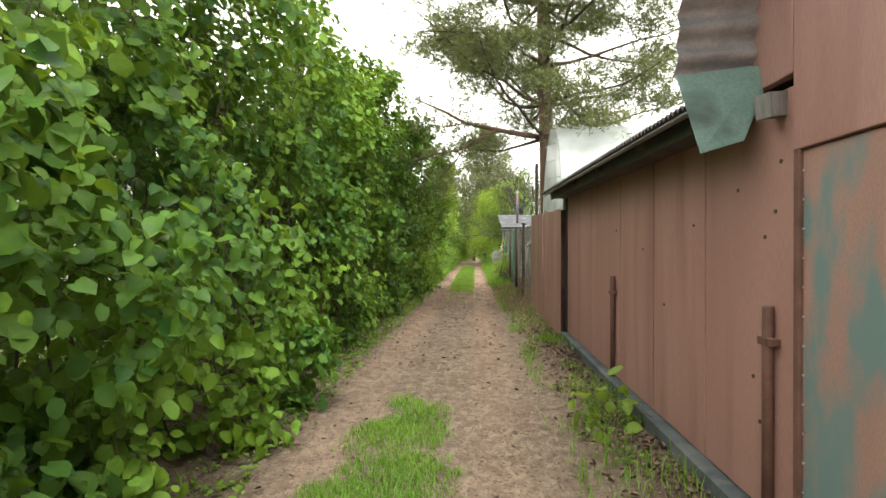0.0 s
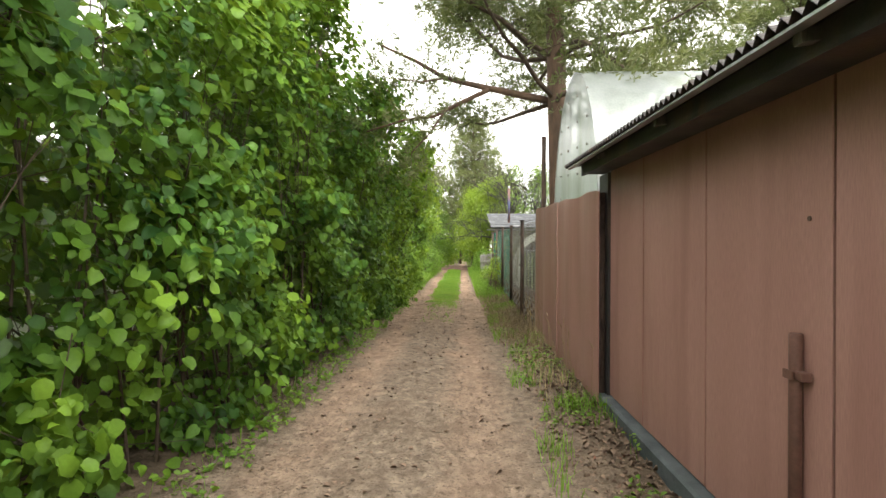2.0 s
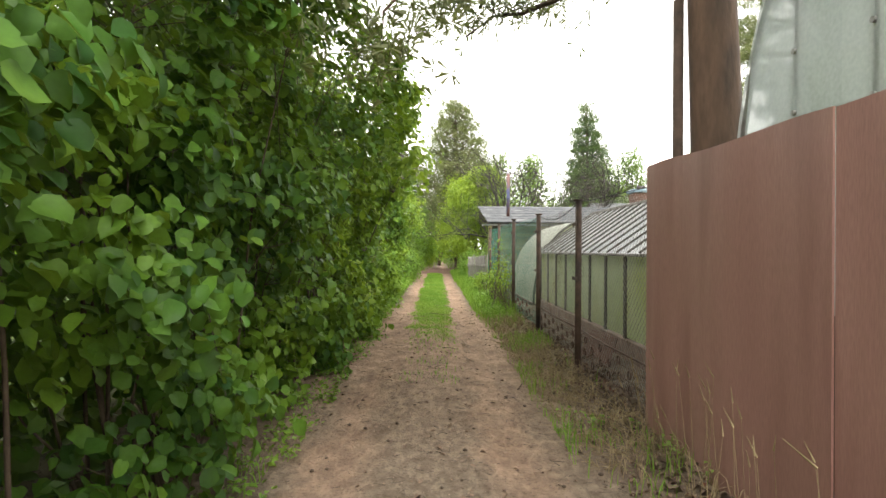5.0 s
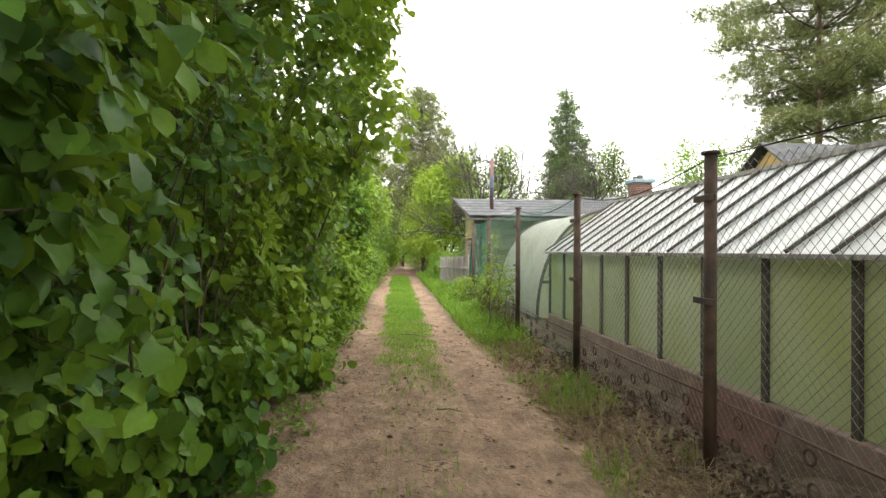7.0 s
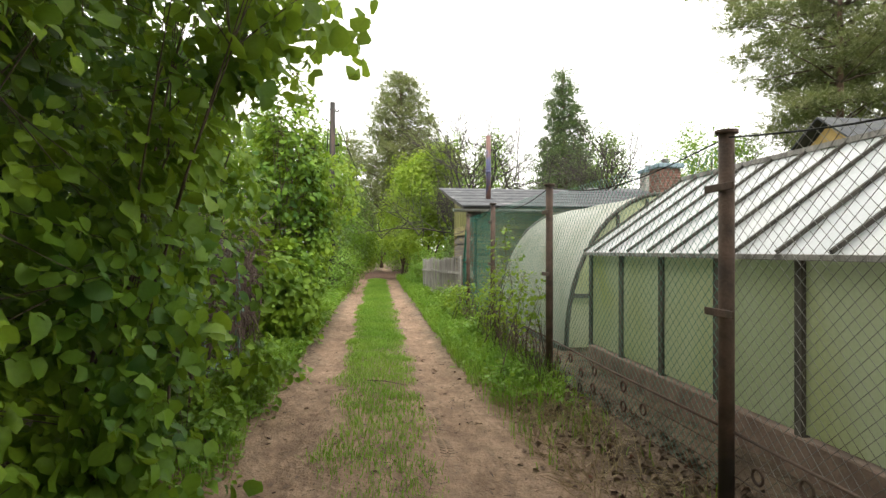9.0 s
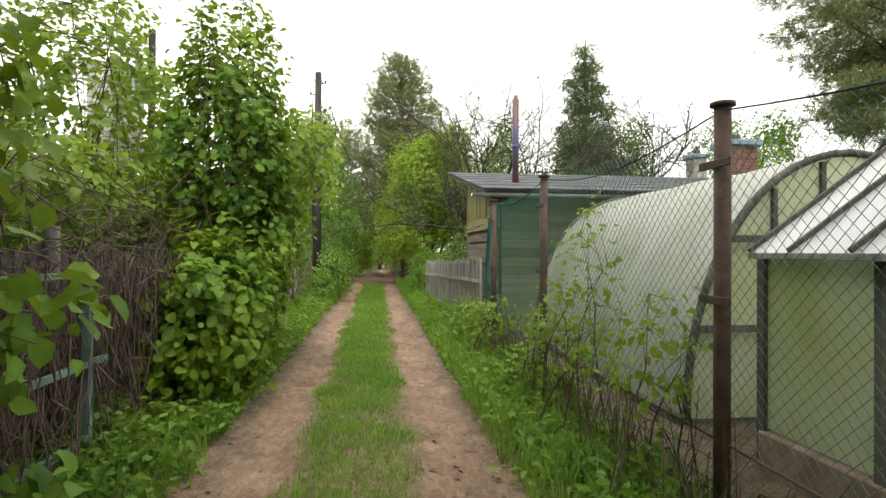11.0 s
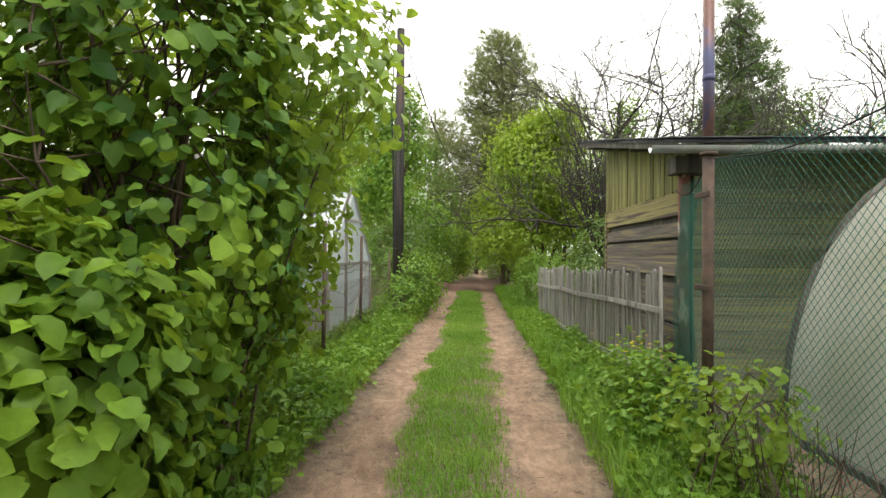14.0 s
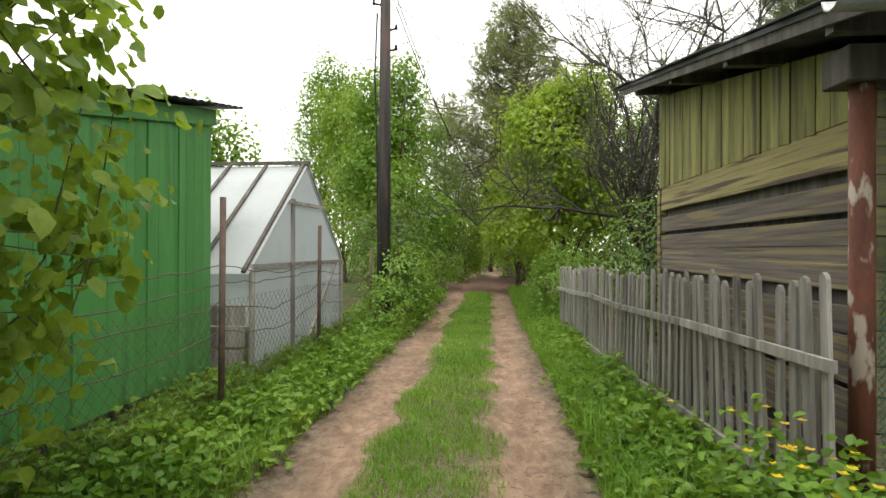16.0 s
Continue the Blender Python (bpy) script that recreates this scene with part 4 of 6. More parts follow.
# ---- green shed, wire fence and white greenhouse ----
def build_green_shed():
    s = thing("green_shed", (-3.0, 29.2, 0), "shed of bright green painted upright boards under a dark lean-to roof", "shed")
    X, Y0, Y1 = -2.8, 26.9, 31.0
    top = lambda y: 2.94 - 0.185 * (Y1 - y)
    bm = bmesh.new()
    vs = [bm.verts.new((x, y, z)) for x in (-6.5, X - 0.03) for y, z in ((Y0, 0.1), (Y1 - 0.02, 0.1), (Y1 - 0.02, top(Y1)), (Y0, top(Y0)))]
    for q in ((3, 2, 1, 0), (4, 5, 6, 7), (0, 1, 5, 4), (1, 2, 6, 5), (2, 3, 7, 6), (3, 0, 4, 7)):
        bm.faces.new([vs[i] for i in q])
    part("inner_wall", bm, M_DARKWOOD, s)
    y = Y0
    while y < Y1 - 0.01:
        e = min(y + random.choice((0.10, 0.14, 0.2)), Y1)
        d = random.choice((0.0, 0.014))
        a, b = y + 0.002, e - 0.002
        bm = bmesh.new()
        vs = [bm.verts.new((x, yy, z)) for x in (X - 0.025, X + d) for yy, z in ((a, 0.40), (b, 0.40), (b, top(b) - 0.1), (a, top(a) - 0.1))]
        for q in ((3, 2, 1, 0), (4, 5, 6, 7), (0, 1, 5, 4), (1, 2, 6, 5), (2, 3, 7, 6), (3, 0, 4, 7)):
            bm.faces.new([vs[i] for i in q])
        part("board", bm, M_GREENBOARD, s)
        y = e
    bm = bmesh.new()
    beam(bm, (X + 0.02, Y0 - 0.05, top(Y0) - 0.085), (X + 0.02, Y1 + 0.04, top(Y1) - 0.07), 0.05, 0.15)
    part("fascia", bm, M_GREENBOARD, s)
    bm = bmesh.new()
    box(bm, -6.5, Y1, 0.3, X, Y1 + 0.025, top(Y1) - 0.02, 0.004)
    part("end_wall", bm, M_GREENBOARD, s)
    bm = bmesh.new()
    box(bm, -6.4, Y0, -0.05, X - 0.05, Y1 - 0.05, 0.39, 0.02)
    part("footing", bm, M_CONCRETE, s)
    bm = bmesh.new()
    corrugated(bm, (X + 0.2, Y0 - 0.3, top(Y0 - 0.3) + 0.03), (0, 1, 0.185), (-1, 0, 0.02), Y1 - Y0 + 0.7, 4.0, 0.13, 0.007, 0.012)
    part("roof", bm, M_DARKTIN, s, "dark corrugated roof")
    c = thing("brick_chimney", (-4.6, 28.9, 3.0), "pale brick chimney stack above the green shed roof", "chimney")
    bm = bmesh.new()
    box(bm, -4.9, 28.6, 2.9, -4.3, 29.2, 4.6)
    part("core", bm, M_MORTAR, c)
    for k in range(20):
        z = 3.0 + k * 0.078
        o = 0.13 if k % 2 else 0.0
        for j in range(3):
            a, b = max(28.59, 28.59 + j * 0.26 - o), min(29.21, 28.59 + (j + 1) * 0.26 - o - 0.012)
            if b - a > 0.03:
                bm = bmesh.new()
                box(bm, -4.4, a, z, -4.285, b, z + 0.066, 0.004)
                part("brick", bm, M_WHITEBRICK, c)
                bm = bmesh.new()
                box(bm, -4.9 + a - 28.59, 28.585, z, -4.9 + b - 28.59, 28.65, z + 0.066, 0.004)
                part("brick", bm, M_WHITEBRICK, c)
    bm = bmesh.new()
    beam(bm, (-4.2, 29.3, 2.9), (-4.2, 29.3, 5.4), 0.09, 0.09)
    part("mast", bm, M_BLACKPOLE, c)


build_green_shed()


def build_white_greenhouse():
    g = thing("film_greenhouse", (-2.5, 32.9, 0), "small pitched greenhouse covered in white film, gable to the lane", "greenhouse")
    X, Y0, Y1, EZ, RZ, B = -2.5, 31.25, 34.55, 1.40, 2.68, -6.8
    ym = (Y0 + Y1) / 2
    prof = [(Y0, 0.3), (Y1, 0.3), (Y1, EZ - 0.02), (ym, RZ - 0.02), (Y0, EZ - 0.02)]
    bm = bmesh.new()
    bm.faces.new([bm.verts.new((X, y, z)) for y, z in prof])
    part("gable_film", bm, M_WHITEFILM, g)
    for ya, yb, nm in ((Y0 - 0.1, ym, "roof_film"), (Y1 + 0.1, ym, "roof_film")):
        bm = bmesh.new()
        bm.faces.new([bm.verts.new(p) for p in ((X + 0.03, ya, EZ - 0.07), (X + 0.03, yb, RZ), (B, yb, RZ), (B, ya, EZ - 0.07))])
        part(nm, bm, M_WHITEFILM, g)
    bm = bmesh.new()
    bm.faces.new([bm.verts.new(p) for p in ((X, Y0, 0.95), (B, Y0, 0.95), (B, Y0, EZ), (X, Y0, EZ))])
    part("side_film", bm, M_WHITEFILM, g)
    bm = bmesh.new()
    bm.faces.new([bm.verts.new(p) for p in ((X, Y1, 0.3), (B, Y1, 0.3), (B, Y1, EZ), (X, Y1, EZ))])
    part("side_film", bm, M_WHITEFILM, g)
    for z in (0.45, 0.68, 0.90):
        bm = bmesh.new()
        box(bm, B, Y0 - 0.02, z - 0.1, X - 0.05, Y0 + 0.005, z + 0.1, 0.004)
        part("side_board", bm, M_GREYWOOD, g)
    for k in range(7):
        x = X - 0.02 - k * 0.5
        bm = bmesh.new()
        beam(bm, (x, Y0 - 0.12, EZ - 0.05), (x, ym, RZ + 0.03), 0.04, 0.03)
        part("rafter", bm, M_DARKWOOD, g)
    bm = bmesh.new()
    beam(bm, (X + 0.02, Y1 + 0.12, EZ - 0.05), (X + 0.02, ym, RZ + 0.03), 0.04, 0.03)
    part("rafter", bm, M_GREYWOOD, g)
    bm = bmesh.new()
    beam(bm, (X + 0.06, ym, RZ + 0.04), (B, ym, RZ + 0.04), 0.08, 0.04)
    part("ridge_board", bm, M_DARKWOOD, g)
    for p, q in (((X + 0.02, Y0, 0.2), (X + 0.02, Y0, EZ)), ((X + 0.02, Y1, 0.2), (X + 0.02, Y1, EZ)), ((X + 0.02, Y0, EZ), (X + 0.02, Y1, EZ)), ((X + 0.02, Y0 + 1.0, EZ + 0.75), (X + 0.02, Y1 - 1.0, EZ + 0.78)), ((X + 0.02, Y0 + 1.15, EZ), (X + 0.02, Y0 + 1.15, EZ + 0.8)), ((X + 0.02, Y0 + 1.6, 0.3), (X + 0.02, Y1 - 0.3, EZ)), ((X + 0.02, Y0 + 1.15, 0.3), (X + 0.02, Y0 + 1.15, EZ))):
        bm = bmesh.new()
        beam(bm, p, q, 0.045, 0.045)
        part("frame_bar", bm, M_GREYWOOD, g)
    for x in (X - 1.0, X - 2.0):
        bm = bmesh.new()
        beam(bm, (x, Y0 - 0.01, 0.2), (x, Y0 - 0.01, EZ), 0.06, 0.06)
        part("upright", bm, M_DARKWOOD, g)


build_white_greenhouse()


def build_wire_fence():
    f = thing("wire_fence", (-2.3, 30.5, 0.2), "sagging barbed-wire fence with mesh on thin rusty posts", "fence")
    posts = [(-2.25, 27.2, 1.8), (-2.24, 30.15, 2.0), (-2.36, 33.05, 1.9), (-2.3, 36.0, 1.6)]
    for x, y, top in posts:
        bm = bmesh.new()
        tube(bm, [(x, y, 0.0), (x + 0.01, y, top)], 0.026, 8)
        part("post", bm, M_RUST, f)
    rng = np.random.default_rng(8)
    for a, b in zip(posts, posts[1:]):
        part("net", mesh_np("net", *diamond(a[1], b[1], 0.3, 1.15, -2.3, 0.1, 0.0018, 0.03)), M_RUST, f, "", "stuff")
        for z in (1.45, 1.3, 1.12, 0.9):
            n, sag = 12, rng.uniform(0.02, 0.16)
            pts = [(a[0] + (b[0] - a[0]) * k / n + rng.normal(0, 0.012), a[1] + (b[1] - a[1]) * k / n, z - sag * math.sin(math.pi * k / n) + rng.normal(0, 0.01)) for k in range(n + 1)]
            bm = bmesh.new()
            tube(bm, pts, 0.0045, 5)
            part("barbed_wire", bm, M_RUST, f)


build_wire_fence()


def build_pole():
    p = thing("utility_pole", (-2.15, 36.4, 0), "dark creosoted wooden utility pole with hanging cables", "utility pole")
    bm = bmesh.new()
    tube(bm, [(-2.15, 36.4, -0.1), (-2.13, 36.4, 3.5), (-2.12, 36.4, 7.05)], [0.14, 0.12, 0.095], 14)
    part("shaft", bm, M_BLACKPOLE, p)
    for z, s in ((6.7, 1), (6.35, -1), (5.85, 1), (5.45, 1)):
        bm = bmesh.new()
        beam(bm, (-2.12, 36.4, z), (-2.12 + 0.22 * s, 36.34, z + 0.02), 0.03, 0.03)
        tube(bm, [(-2.12 + 0.22 * s, 36.34, z), (-2.12 + 0.22 * s, 36.34, z + 0.1)], [0.035, 0.02], 8)
        part("insulator_bracket", bm, M_CABLE, p)
    bm = bmesh.new()
    tube(bm, [(-2.28, 36.38, 6.2), (-2.32, 36.36, 5.0), (-2.27, 36.37, 3.4), (-2.24, 36.36, 1.2)], 0.018, 6)
    part("down_cable", bm, M_CABLE, p)

    def line(name, a, b, sag, r):
        bm = bmesh.new()
        n = 14
        a, b = Vector(a), Vector(b)
        tube(bm, [a.lerp(b, k / n) - Vector((0, 0, sag * 4 * (k / n) * (1 - k / n))) for k in range(n + 1)], r, 5)
        part(name, bm, M_CABLE, p)
    line("cable", (-2.05, 36.35, 6.9), (-1.0, 36.0 + 40, 6.5), 0.7, 0.012)
    line("cable", (-1.9, 36.35, 6.3), (-0.2, 44, 3.6), 0.5, 0.012)
    line("cable", (-2.2, 36.35, 6.75), (-4.0, 18.0, 6.4), 0.4, 0.012)
    line("cable", (-2.05, 36.35, 6.5), (9.0, 60.0, 6.5), 0.6, 0.008)


build_pole()


# ---- houses behind the fences ----
def house(name, x0, y0, x1, y1, wall_h, ridge_h, ridge_along, wall_m, roof_m, label):
    h = thing(name, ((x0 + x1) / 2, (y0 + y1) / 2, 0), label, "house")
    bm = bmesh.new()
    box(bm, x0, y0, -0.1, x1, y1, wall_h)
    part("wall", bm, wall_m, h)
    o, t = 0.35, 0.05
    xm, ym = (x0 + x1) / 2, (y0 + y1) / 2
    if ridge_along == "y":
        quads = [[(x0 - o, y0 - o, wall_h - 0.15), (x0 - o, y1 + o, wall_h - 0.15), (xm, y1 + o, ridge_h), (xm, y0 - o, ridge_h)], [(x1 + o, y1 + o, wall_h - 0.15), (x1 + o, y0 - o, wall_h - 0.15), (xm, y0 - o, ridge_h), (xm, y1 + o, ridge_h)]]
        gab = [[(x0, y, wall_h), (x1, y, wall_h), (xm, y, ridge_h - 0.1)] for y in (y0 + 0.01, y1 - 0.01)]
    else:
        quads = [[(x1 + o, y0 - o, wall_h - 0.15), (x0 - o, y0 - o, wall_h - 0.15), (x0 - o, ym, ridge_h), (x1 + o, ym, ridge_h)], [(x0 - o, y1 + o, wall_h - 0.15), (x1 + o, y1 + o, wall_h - 0.15), (x1 + o, ym, ridge_h), (x0 - o, ym, ridge_h)]]
        gab = [[(x, y0, wall_h), (x, y1, wall_h), (x, ym, ridge_h - 0.1)] for x in (x0 + 0.01, x1 - 0.01)]
    for q in quads:
        bm = bmesh.new()
        vs = [bm.verts.new(p) for p in q] + [bm.verts.new((p[0], p[1], p[2] + t)) for p in q]
        for f in ((3, 2, 1, 0), (4, 5, 6, 7), (0, 1, 5, 4), (1, 2, 6, 5), (2, 3, 7, 6), (3, 0, 4, 7)):
            bm.faces.new([vs[i] for i in f])
        part("roof_slope", bm, roof_m, h)
    for q in gab:
        bm = bmesh.new()
        bm.faces.new([bm.verts.new(p) for p in q])
        part("gable", bm, wall_m, h)
    return h


house("summer_house", 7.4, 33.0, 13.0, 38.0, 2.5, 3.9, "x", M_GREYH, M_SLATE, "low house with a grey slate roof behind the greenhouses")
house("summer_house", 10.9, 26.0, 14.1, 31.0, 3.0, 4.95, "x", M_YELLOWHOUSE, M_DARKSLATE, "ochre plank house with a dark slate roof")
house("summer_house", -11.0, 10.0, -6.2, 15.0, 2.4, 3.8, "y", M_WHITEBRICK, M_SLATE, "pale house half hidden behind the hedge")


def chimney(x, y, z0, z1, w, label, brick=None):
    c = thing("brick_chimney", (x, y, z0), label, "chimney")
    bm = bmesh.new()
    box(bm, x - w + 0.012, y - w + 0.012, z0 - 0.6, x + w - 0.012, y + w - 0.012, z1)
    part("core", bm, M_MORTAR, c)
    k, z = 0, z0 - 0.5
    while z < z1 - 0.06:
        o = 0.12 if k % 2 else 0.0
        for face in range(2):
            s = -w - o
            while s < w - 0.02:
                a, b = max(-w, s), min(w, s + 0.235)
                if b - a > 0.04:
                    bm = bmesh.new()
                    if face:
                        box(bm, x - w - 0.002, y + a, z, x - w + 0.1, y + b, z + 0.064)
                    else:
                        box(bm, x + a, y - w - 0.002, z, x + b, y - w + 0.1, z + 0.064)
                    part("brick", bm, brick or M_BRICK, c)
                s += 0.247
        z += 0.077
        k += 1
    bm = bmesh.new()
    box(bm, x - w - 0.08, y - w - 0.08, z1, x + w + 0.08, y + w + 0.08, z1 + 0.13, 0.02)
    part("cap", bm, M_BLUETIN, c, "blue-grey tin cap")
    bm = bmesh.new()
    tube(bm, [(x, y, z1 + 0.1), (x, y, z1 + 0.3)], [0.14, 0.1], 8)
    part("cowl", bm, M_DARKTIN, c)


chimney(7.75, 30.8, 2.9, 3.95, 0.31, "red brick chimney with a blue-grey tin cap")
chimney(9.6, 35.3, 3.7, 4.5, 0.22, "small pale chimney on a slate roof", M_MORTAR)


# ---- hedge and bushes ----
def bush(name, rng, label, tips, out, leaf, mat, per, stems, base, category="bush", group="", droop=0.9, stem_r=0.012, wide=0.85, fine=True):
    """A shrub: stems from the root, twigs to the shoot tips, leaves along every shoot."""
    t = thing(name, base, label, category, group)
    n = len(tips)
    base = np.asarray(base, float)
    roots = base + np.column_stack([rng.normal(0, 0.18, stems), rng.normal(0, 0.25, stems), np.zeros(stems) - 0.03])
    mid_i = rng.integers(0, n, stems)
    ps, qs, r0, r1 = [], [], [], []
    kinks = []
    for r, i in zip(roots, mid_i):
        top = tips[i] * [1, 1, 1]
        a = r
        for k in range(1, 6):
            w = k / 5
            b = r + (top - r) * w + [0.18 * math.sin(w * 3.1) * -out[i][0], rng.normal(0, 0.04), 0.12 * math.sin(w * 3.1)]
            ps.append(a)
            qs.append(b)
            r0.append(stem_r * (1.15 - w + 0.15))
            r1.append(stem_r * (1.0 - w + 0.15))
            kinks.append(b)
            a = b
    kinks = np.array(kinks)
    pick = rng.choice(n, min(n, max(40, n // 6)), replace=False)
    for i in pick:
        c = kinks[rng.integers(0, len(kinks), 12)]
        c = c[np.argmin(np.sum((c - tips[i]) ** 2, 1))]
        ps.append(c)
        qs.append(tips[i])
        r0.append(stem_r * 0.35)
        r1.append(stem_r * 0.15)
    part("branchwork", mesh_np("branchwork", *sticks(ps, qs, np.array(r0), np.array(r1), 5)), M_BARK, t, "", "stuff")
    idx = np.repeat(np.arange(n), per)
    twig = out * 0.5 + rng.normal(0, 0.7, (n, 3)) + [0, 0, -0.1]
    twig /= np.linalg.norm(twig, axis=1, keepdims=True) + 1e-9
    along = np.tile(np.linspace(-0.6, 0.6, per), n)[:, None]
    pos = tips[idx] + twig[idx] * along * leaf * 3.2 + rng.normal(0, leaf * 0.42, (len(idx), 3))
    sz = leaf * rng.uniform(0.5, 1.3, len(idx))
    part("foliage", mesh_np("foliage", *leaf_cards(rng, pos, out[idx], sz, wide, droop, 0.5, fine=fine), True), mat, t, "", "stuff")
    return t


def vnoise(y, z, s):
    return np.array([noise.noise(Vector((float(a) * 0.8 + s, float(b) * 0.9, s * 1.7))) for a, b in zip(y, z)])


def hedge_face(y, z):
    """How far the hedge reaches towards the lane."""
    lean = 0.16 * np.clip(z - 1.5, 0, 3) * np.interp(y, [0, 5, 9, 13], [-0.9, -0.7, -0.2, 1]) + 0.30 * np.clip(z - 2.2, 0, 2) * np.exp(-((y - 18.0) / 2.5) ** 2)
    foot = 0.12 * np.exp(-((z - 0.5) / 0.5) ** 2) * np.interp(y, [0, 4, 8, 13, 16, 22], [1, 1, -0.8, -0.8, 1.4, 2.2])
    return -1.92 + lean + foot


def build_hedge():
    rng = np.random.default_rng(5)
    y0 = -1.2
    while y0 < 21.2:
        w = 1.25 + rng.uniform(-0.15, 0.2)
        y1 = y0 + w
        near = 1.0 if y0 < 21 else 0.7
        top = 4.7 + 0.4 * math.sin(y0 * 1.3) + (0.5 if y0 < 8 else 0.4)
        n = int(680 * w)
        y = rng.uniform(y0 - 0.2, y1 + 0.2, n)
        z = np.where(rng.random(n) < (0.16 if y0 < 4 or y0 > 14 else 0.0), rng.uniform(0.05, 0.8, n), 0.05 + (top - 0.05) * rng.power(1.05, n))
        bumps = vnoise(y, z, 3.0) * 0.75 + vnoise(y * 2.6, z * 2.6, 9.0) * 0.55
        depth = rng.exponential(0.30, n)
        x = hedge_face(y, z) + bumps - depth - 0.5 * np.clip((z - top + 0.9) / 0.9, 0, 1) ** 2
        x = np.minimum(x, -1.4 + 0.3 * np.clip(z - 2.1, 0, 2) + rng.normal(0, 0.05, n))
        hole = vnoise(y * 1.7, z * 1.9, 15.0)
        keep = (hole > -0.15) | (depth > 0.55)
        keep &= (z > 0.95) | (rng.random(n) < (1.0 if y0 < 4 or y0 > 14 else 0.7)) | (depth < 0.12)
        keep &= (z < 3.1) | (rng.random(n) < 0.85)
        x, y, z = x[keep], y[keep], z[keep]
        n = len(x)
        tips = np.column_stack([x, y, z])
        out = np.column_stack([np.ones(n) * 0.75, rng.normal(0, 0.25, n) - 0.2, np.clip((z - 2) * 0.2, -0.1, 0.8)])
        gz = 0.0
        # Beyond y = 16 the brighter light on the hedge is put into the leaf colour.
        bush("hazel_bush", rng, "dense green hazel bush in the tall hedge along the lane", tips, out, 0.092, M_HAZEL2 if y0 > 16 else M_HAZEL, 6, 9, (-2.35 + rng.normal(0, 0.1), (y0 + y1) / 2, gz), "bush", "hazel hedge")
        y0 = y1
    # Filler foliage: darker leaves, added to block light and deepen the hedge's shade.
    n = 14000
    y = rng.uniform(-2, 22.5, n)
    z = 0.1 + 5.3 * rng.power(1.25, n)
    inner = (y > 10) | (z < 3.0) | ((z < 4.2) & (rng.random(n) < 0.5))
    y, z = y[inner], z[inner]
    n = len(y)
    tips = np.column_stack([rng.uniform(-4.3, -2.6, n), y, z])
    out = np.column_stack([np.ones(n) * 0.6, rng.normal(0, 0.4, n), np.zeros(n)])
    bush("hazel_bush", rng, "dark-leaved inner growth added to shade the gaps of the hazel hedge", tips, out, 0.15, M_DARKTREE, 4, 60, (-3.4, 9.0, 0.0), "bush", "hazel hedge", fine=False)


build_hedge()


def clump(rng, c, radii, n, shell=0.55):
    """Shoot tips in a lumpy rounded crown, most of them near its outside."""
    d = rng.normal(0, 1, (n, 3))
    d /= np.linalg.norm(d, axis=1, keepdims=True)
    lump = np.array([noise.noise(Vector(v * 1.9) + Vector((c[0], c[1], c[2]))) for v in d])
    r = (1 + 0.45 * lump) * (shell + (1 - shell) * rng.random(n) ** 0.6)
    return np.asarray(c) + d * r[:, None] * np.asarray(radii), d


def round_bush(name, seed, c, radii, n, leaf, mat, per, label, droop=0.6, stems=9, category="bush", stem_r=0.012, wide=0.8, root=None):
    rng = np.random.default_rng(seed)
    tips, d = clump(rng, c, radii, n)
    keep = tips[:, 2] > 0.05
    return bush(name, rng, label, tips[keep], d[keep], leaf, mat, per, stems, ((root or c)[0], (root or c)[1], float(ground_z(*(root or c)[:2]))), category, "", droop, stem_r, wide, c[1] < 34)


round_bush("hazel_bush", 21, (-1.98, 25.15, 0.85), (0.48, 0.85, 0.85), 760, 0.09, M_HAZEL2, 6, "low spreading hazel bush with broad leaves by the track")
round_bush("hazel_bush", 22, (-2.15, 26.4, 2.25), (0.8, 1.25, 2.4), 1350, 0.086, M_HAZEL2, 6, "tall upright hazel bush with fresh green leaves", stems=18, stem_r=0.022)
round_bush("hazel_bush", 23, (-1.35, 26.7, 2.75), (0.5, 0.75, 0.75), 170, 0.08, M_YOUNG, 5, "leafy hazel branches reaching towards the track", stems=6, root=(-2.2, 26.6))
round_bush("hazel_bush", 48, (-1.8, 27.55, 2.05), (0.42, 0.7, 1.2), 300, 0.074, M_YOUNG, 5, "thin leafy hazel branches in front of the green shed", stems=7, root=(-2.35, 27.2), droop=0.4)
round_bush("hazel_bush", 20, (-1.0, 19.1, 3.2), (0.6, 0.9, 0.45), 80, 0.11, M_YOUNG, 5, "leafy hazel branches arching over the track", 0.7, 4, root=(-2.6, 19.8))
round_bush("vine_bush", 24, (-3.2, 24.6, 2.1), (0.8, 1.8, 0.5), 500, 0.07, M_YOUNG, 6, "yellow-green climber growing over the old fence")
round_bush("bush", 25, (-4.0, 26.8, 3.0), (1.2, 2.4, 2.3), 950, 0.08, M_YOUNG, 7, "airy light-green saplings behind the vine fence", stems=24, stem_r=0.02)
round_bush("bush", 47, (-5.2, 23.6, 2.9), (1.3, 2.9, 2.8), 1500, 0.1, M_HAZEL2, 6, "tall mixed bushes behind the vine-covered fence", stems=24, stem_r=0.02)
round_bush("bush", 46, (-1.95, 35.6, 0.5), (0.5, 0.7, 0.6), 260, 0.06, M_HERB, 5, "straggling low bush by the wire fence")
round_bush("bush", 26, (-1.9, 36.9, 0.9), (0.75, 1.2, 1.0), 480, 0.07, M_HERB, 6, "dense low bush below the utility pole")
round_bush("bush", 27, (-2.3, 38.6, 1.4), (1.0, 1.6, 1.4), 900, 0.08, M_DARKTREE, 6, "green bush beside the narrowing lane")
